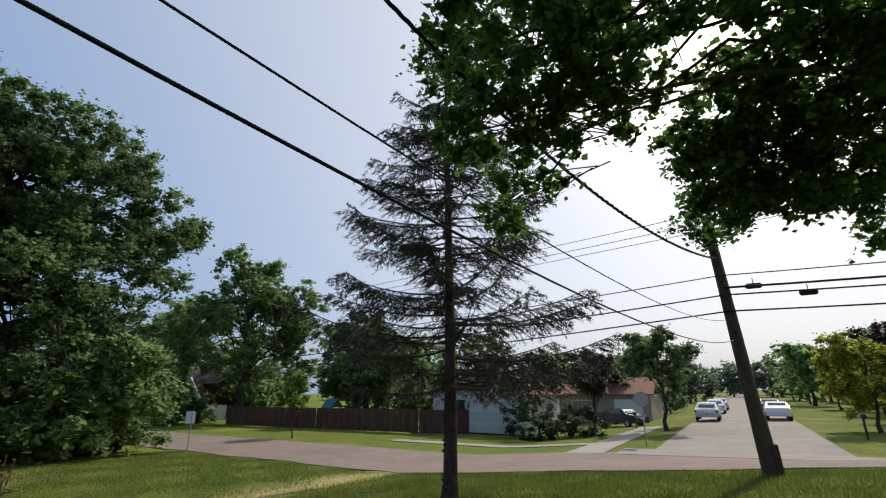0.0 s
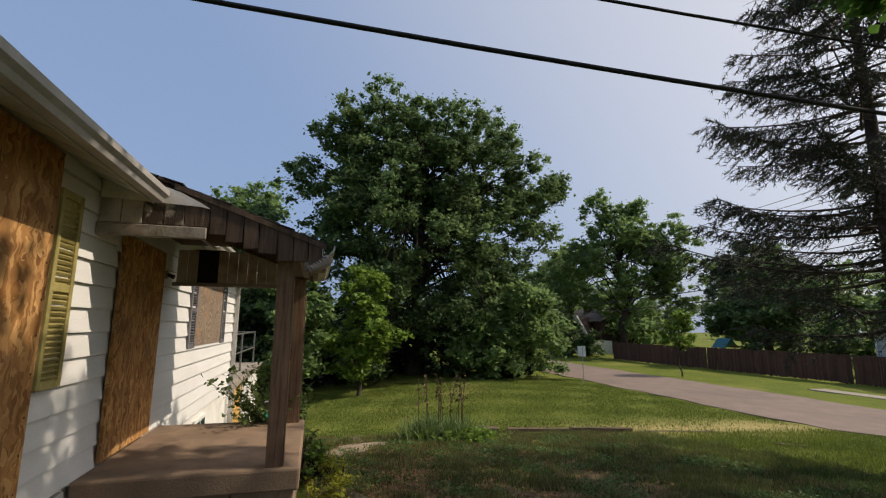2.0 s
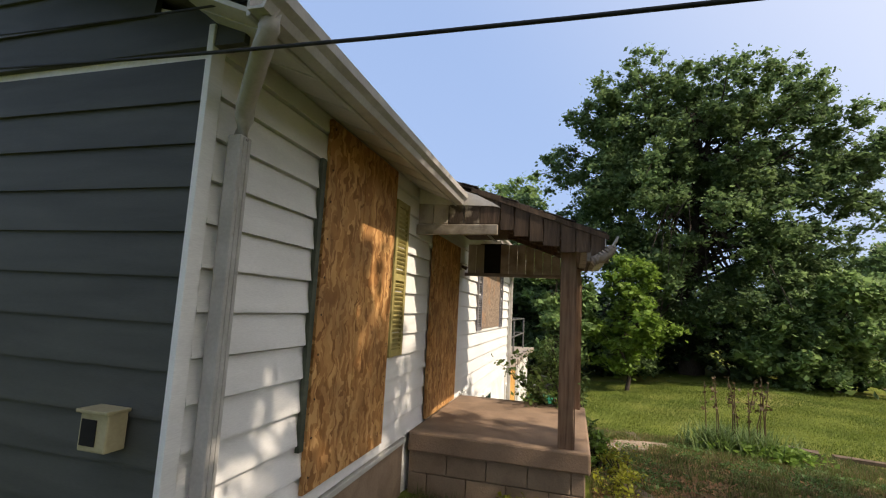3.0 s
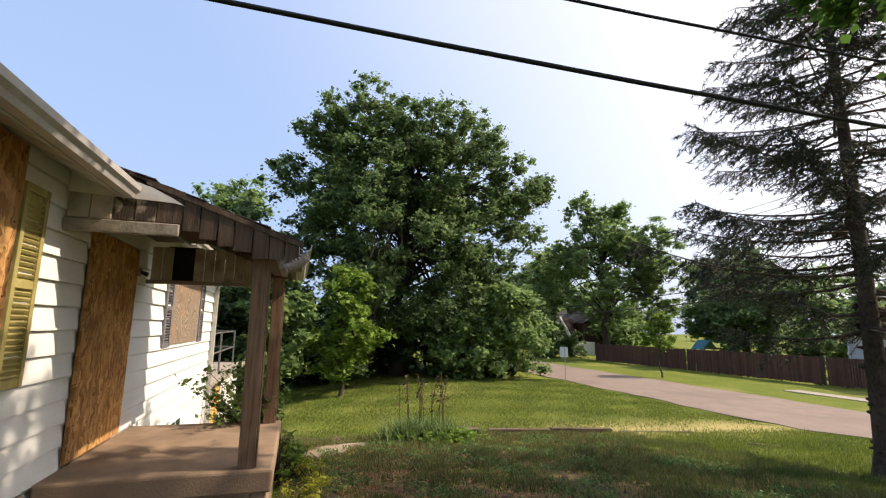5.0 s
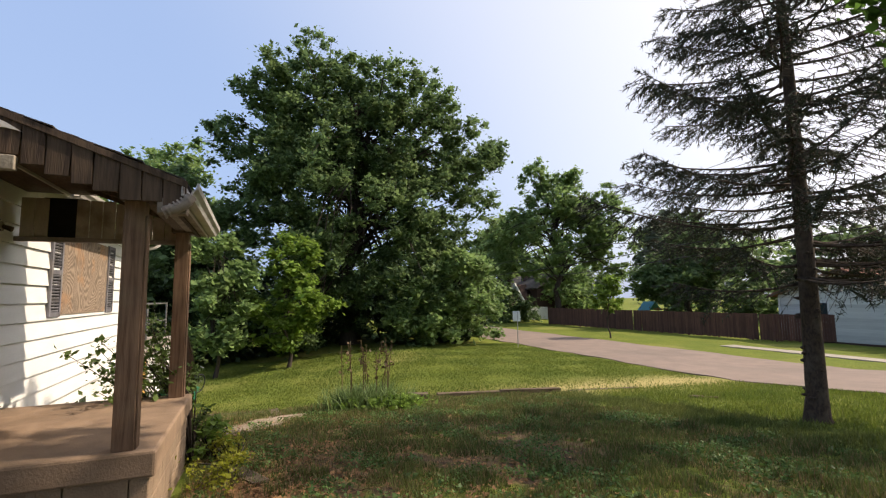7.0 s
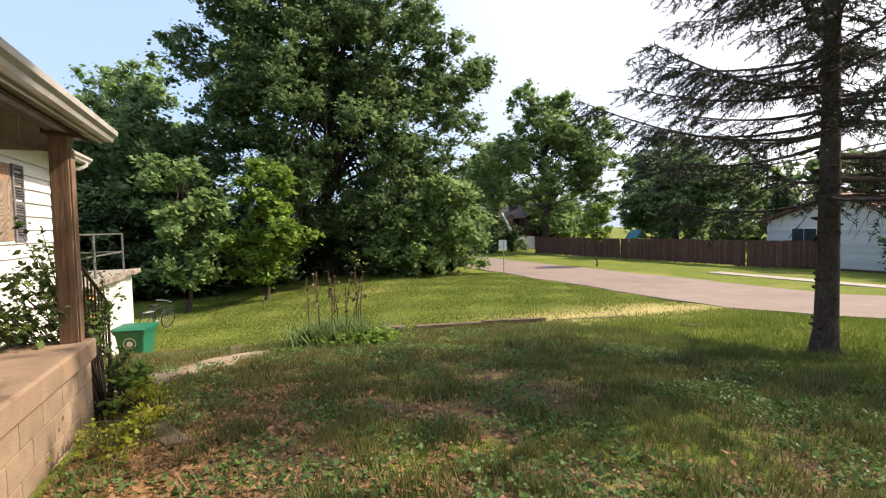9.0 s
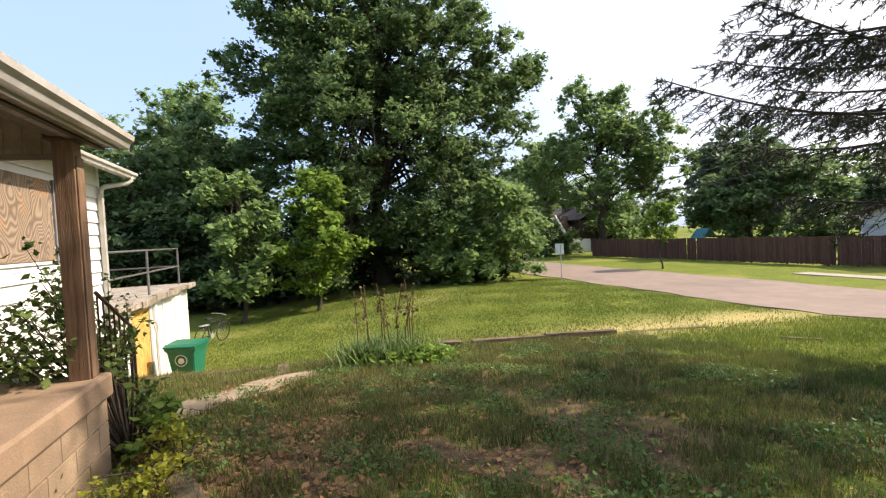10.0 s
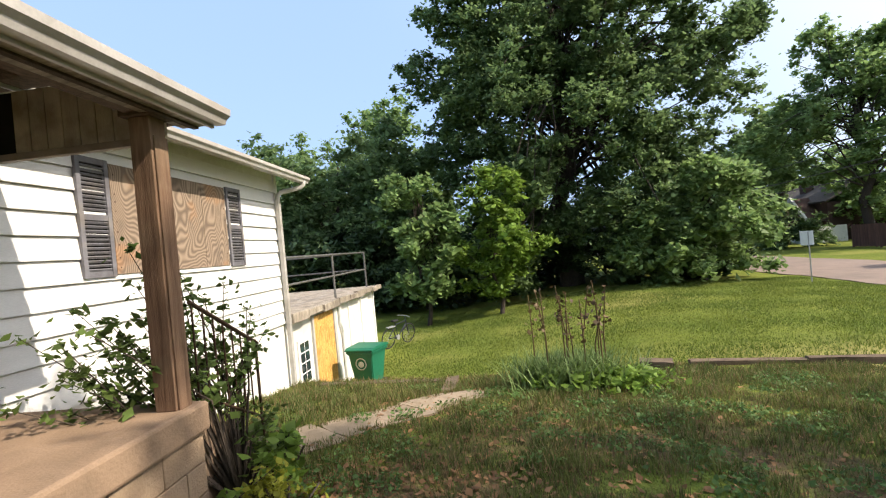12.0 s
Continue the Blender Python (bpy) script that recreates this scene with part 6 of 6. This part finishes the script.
# ---- plants ----
def blades(rng, base, length, lean, width, bend=0.5, segs=3):
    """Curved strap leaves as chains of quads; arrays of base points, lengths and leaning directions."""
    n = len(base)
    out = []
    d = rand_dirs(rng, n)
    d[:, 2] = 0
    d /= np.linalg.norm(d, axis=1)[:, None] + 1e-9
    side = np.cross(d, np.array([0, 0, 1.0]))
    prev_l = base - side * width[:, None] * 0.5
    prev_r = base + side * width[:, None] * 0.5
    for s in range(1, segs + 1):
        u = s / segs
        c = base + d * (lean * length * u ** 1.6)[:, None] + np.array([0, 0, 1.0]) * (length * (u - bend * lean * u * u))[:, None]
        w = width * (1 - u ** 1.5) + 0.002
        l2, r2 = c - side * w[:, None] * 0.5, c + side * w[:, None] * 0.5
        out.append(np.stack([prev_l, prev_r, r2, l2], 1))
        prev_l, prev_r = l2, r2
    return np.concatenate(out, 0).reshape(-1, 3)


def lily_bed(x, y):
    rng = np.random.default_rng(31)
    b = thing("lily_clump", gp(x, y), "clump of strap-leaved lilies with dry flower stalks", "plant")
    n = 900
    p = np.stack([x + rng.normal(size=n) * 0.26, y + rng.normal(size=n) * 0.40, np.zeros(n)], 1)
    p[:, 2] = ground_z(p[:, 0], p[:, 1])
    v = blades(rng, p, 0.50 + 0.30 * rng.random(n), 0.25 + 0.55 * rng.random(n), 0.018 + 0.014 * rng.random(n), 0.6, 4)
    raw_part("leaves", v, len(v) // 4, L_STRAP, b)
    hd = []
    for i in range(13):
        sx, sy = x + rng.normal() * 0.15, y + rng.uniform(-0.55, 0.6)
        z = gz(sx, sy)
        h = rng.uniform(1.1, 1.6)
        tip = Vector((sx + rng.uniform(-0.1, 0.1), sy + rng.uniform(-0.12, 0.12), z + h))
        bm = bmesh.new()
        tube(bm, [(sx, sy, z), (sx, sy, z + h * 0.5), tip], [0.013, 0.011, 0.007], 5)
        part("stalk", bm, L_STALK, b, "dry brown flower stalk")
        for k in range(16):
            u = rng.uniform(0.55, 1.0)
            q = Vector((sx, sy, z)).lerp(tip, u)
            hd.append(tuple(q + Vector(rng.normal(size=3) * 0.028)))
    hv = leaf_quads(rng, np.array(hd), 0.065, 0.2, 0.8)
    tagged(raw_part("dry_seed", hv, len(hd), L_STALK, b), kind="stuff")
    low = np.stack([x + 0.25 + rng.normal(size=900) * 0.25, y + 0.45 + rng.normal(size=900) * 0.42, np.zeros(900)], 1)
    low[:, 2] = ground_z(low[:, 0], low[:, 1]) + 0.05 + 0.25 * rng.random(900)
    raw_part("low_leaves", leaf_quads(rng, low, 0.12, 0.6, 0.6), 900, L_BRIGHT, b)


lily_bed(-11.1, 3.1)


def vine(seed, at, spreads, leaves, label, size=0.11, mt=L_VINE):
    rng = np.random.default_rng(seed)
    t = thing("vine_shrub", at, label, "plant")
    clumps = []
    for sx, sy, sz, r, count in spreads:
        for i in range(count):
            e = Vector((sx + rng.normal() * r, sy + rng.normal() * r * 0.6, sz + rng.normal() * r * 0.8))
            m = (Vector(at) + e) / 2 + Vector((rng.normal() * 0.1, rng.normal() * 0.08, 0.12))
            part("stem", tube(bmesh.new(), [at, m, e], [0.012, 0.008, 0.003], 4), BARK, t)
            for k in range(4):
                q = m.lerp(e, 0.25 * (k + 1))
                clumps.append((q.x, q.y, q.z, 0.10))
    v = leaf_quads(rng, clump_points(rng, clumps, leaves, 0.8), size, 0.4, 0.6)
    raw_part("leaves", v, leaves, mt, t)


vine(51, gp(-7.25, 0.05), [(-7.2, -0.35, 0.95, 0.24, 14), (-7.35, -0.85, 0.75, 0.28, 14), (-7.5, -0.05, 0.45, 0.25, 14), (-7.05, -0.6, 0.5, 0.3, 12), (-7.6, 0.1, -0.2, 0.2, 5), (-6.6, -0.7, 0.42, 0.12, 5)], 3400, "climbing vine with pointed leaves over the stair rail", 0.062)
vine(52, gp(-7.35, 0.28), [(-7.4, 0.28, -0.40, 0.15, 12), (-7.7, 0.2, -0.2, 0.15, 6)], 420, "leafy weed growing at the corner of the porch", 0.10, L_BRIGHT)
vine(53, gp(-6.9, 0.55), [(-6.9, 0.45, -0.45, 0.16, 10), (-5.9, 0.35, -0.42, 0.2, 10)], 1300, "dry yellowing weeds beside the porch", 0.045, L_YELLOW)
vine(54, gp(-4.25, -0.55), [(-4.2, -0.5, -0.22, 0.12, 9)], 300, "small yellow-green weed at the foot of the porch", 0.07, L_YELLOW)


# ---- grass and dead leaves ----
def grass(name, n, seed, x0, x1, y0, y1, mt, hmin, hmax, avoid, label, width=0.007, ragged=1.1):
    rng = np.random.default_rng(seed)
    p = np.stack([rng.uniform(x0, x1, n), rng.uniform(y0, y1, n), np.zeros(n)], 1)
    w = bare_at(p[:, 0], p[:, 1])
    on_porch = (p[:, 0] > PX0 - 0.1) & (p[:, 0] < PX1 + 0.05) & (p[:, 1] < PY + 0.05)
    in_house = p[:, 1] < WALL + 0.02
    keep = (rng.random(n) > avoid * w) & ~on_porch & ~in_house & (p[:, 1] < 16.05)
    on_path = np.abs((p[:, 0] + 8.25) * -0.65 - (p[:, 1] + 0.45) * 0.76) < 0.22
    keep &= ~(on_path & (p[:, 0] < -8.0) & (p[:, 0] > -11.0))
    keep &= rng.random(n) > 0.95 * dry_at(p[:, 0], p[:, 1])
    p = p[keep]
    p[:, 2] = ground_z(p[:, 0], p[:, 1]) - 0.005
    m = len(p)
    tuft = np.array([noise.noise(Vector((a * 2.2, b * 2.2, 1.0))) + 0.7 * noise.noise(Vector((a * 7.0, b * 7.0, 4.0))) for a, b in p[:, :2]])
    ln = (hmin + (hmax - hmin) * rng.random(m)) * np.clip(0.9 + ragged * tuft, 0.25, 1.9)
    d = rand_dirs(rng, m)
    d[:, 2] = 0
    side = np.stack([-d[:, 1], d[:, 0], np.zeros(m)], 1) * (width * (0.6 + 0.8 * rng.random(m)))[:, None]
    tip = p + d * (ln * 0.55)[:, None] + np.array([0, 0, 1.0]) * ln[:, None]
    v = np.stack([p - side, p + side, tip], 1).reshape(-1, 3)
    ob = raw_part(name, v, m, mt, None, corners=3)
    return tagged(ob, label, "grass", kind="stuff")


grass("lawn_grass", 300000, 61, -12.2, 0.5, -1.6, 9.5, L_GRASS_SHADED, 0.04, 0.13, 0.97, "short green grass blades of the upper lawn")
grass("dry_grass", 140000, 62, -12.5, 0.5, -1.6, 8.0, L_DRY, 0.03, 0.11, 0.7, "dry straw-coloured grass among the lawn")
grass("far_lawn_grass", 170000, 63, -27.0, -12.2, -1.5, 16.2, L_GRASS, 0.03, 0.08, 0.0, "short green grass blades of the lower lawn", 0.013, 0.25)
grass("verge_grass", 90000, 64, -12.2, 6.0, 9.5, 16.2, L_GRASS, 0.04, 0.12, 0.0, "short green grass blades of the verge", 0.011, 0.3)
rng = np.random.default_rng(77)
n, m = 5200, 6500
dl = np.stack([-6.0 + rng.normal(size=n) * 2.4, 1.6 + np.abs(rng.normal(size=n)) * 2.1 - 1.2, np.zeros(n)], 1)
dl = np.concatenate([dl, np.stack([-5.7 + rng.normal(size=m) * 0.95, 0.50 + rng.normal(size=m) * 0.30, np.zeros(m)], 1)])
dl = dl[~((dl[:, 0] > PX0 - 0.1) & (dl[:, 0] < PX1 + 0.1) & (dl[:, 1] < PY + 0.08)) & (dl[:, 1] > WALL + 0.1)]
dl[:, 2] = ground_z(dl[:, 0], dl[:, 1]) + 0.015 + 0.03 * rng.random(len(dl))
dv = leaf_quads(rng, dl, 0.055, 1.6, 0.7)
tagged(raw_part("dead_leaves", dv, len(dl), DEAD, None), "scattered brown dead leaves on worn soil", "leaves", kind="stuff")
# low broad-leaved weeds in patches over the upper lawn
q = np.stack([rng.uniform(-11.5, 0.0, 90000), rng.uniform(0.2, 8.0, 90000), np.zeros(90000)], 1)
thick = np.array([noise.fractal(Vector((a * 0.9, b * 0.9, 9.0)), 0.9, 2.0, 4) for a, b in q[:, :2]])
q = q[(thick > 0.12) & (rng.random(len(q)) < 0.85)]
q[:, 2] = ground_z(q[:, 0], q[:, 1]) + 0.02 + 0.07 * rng.random(len(q))
tagged(raw_part("lawn_weeds", leaf_quads(rng, q, 0.038, 0.5, 0.7), len(q), L_WEED, None), "low green broad-leaved weeds among the grass", "weeds", kind="stuff")
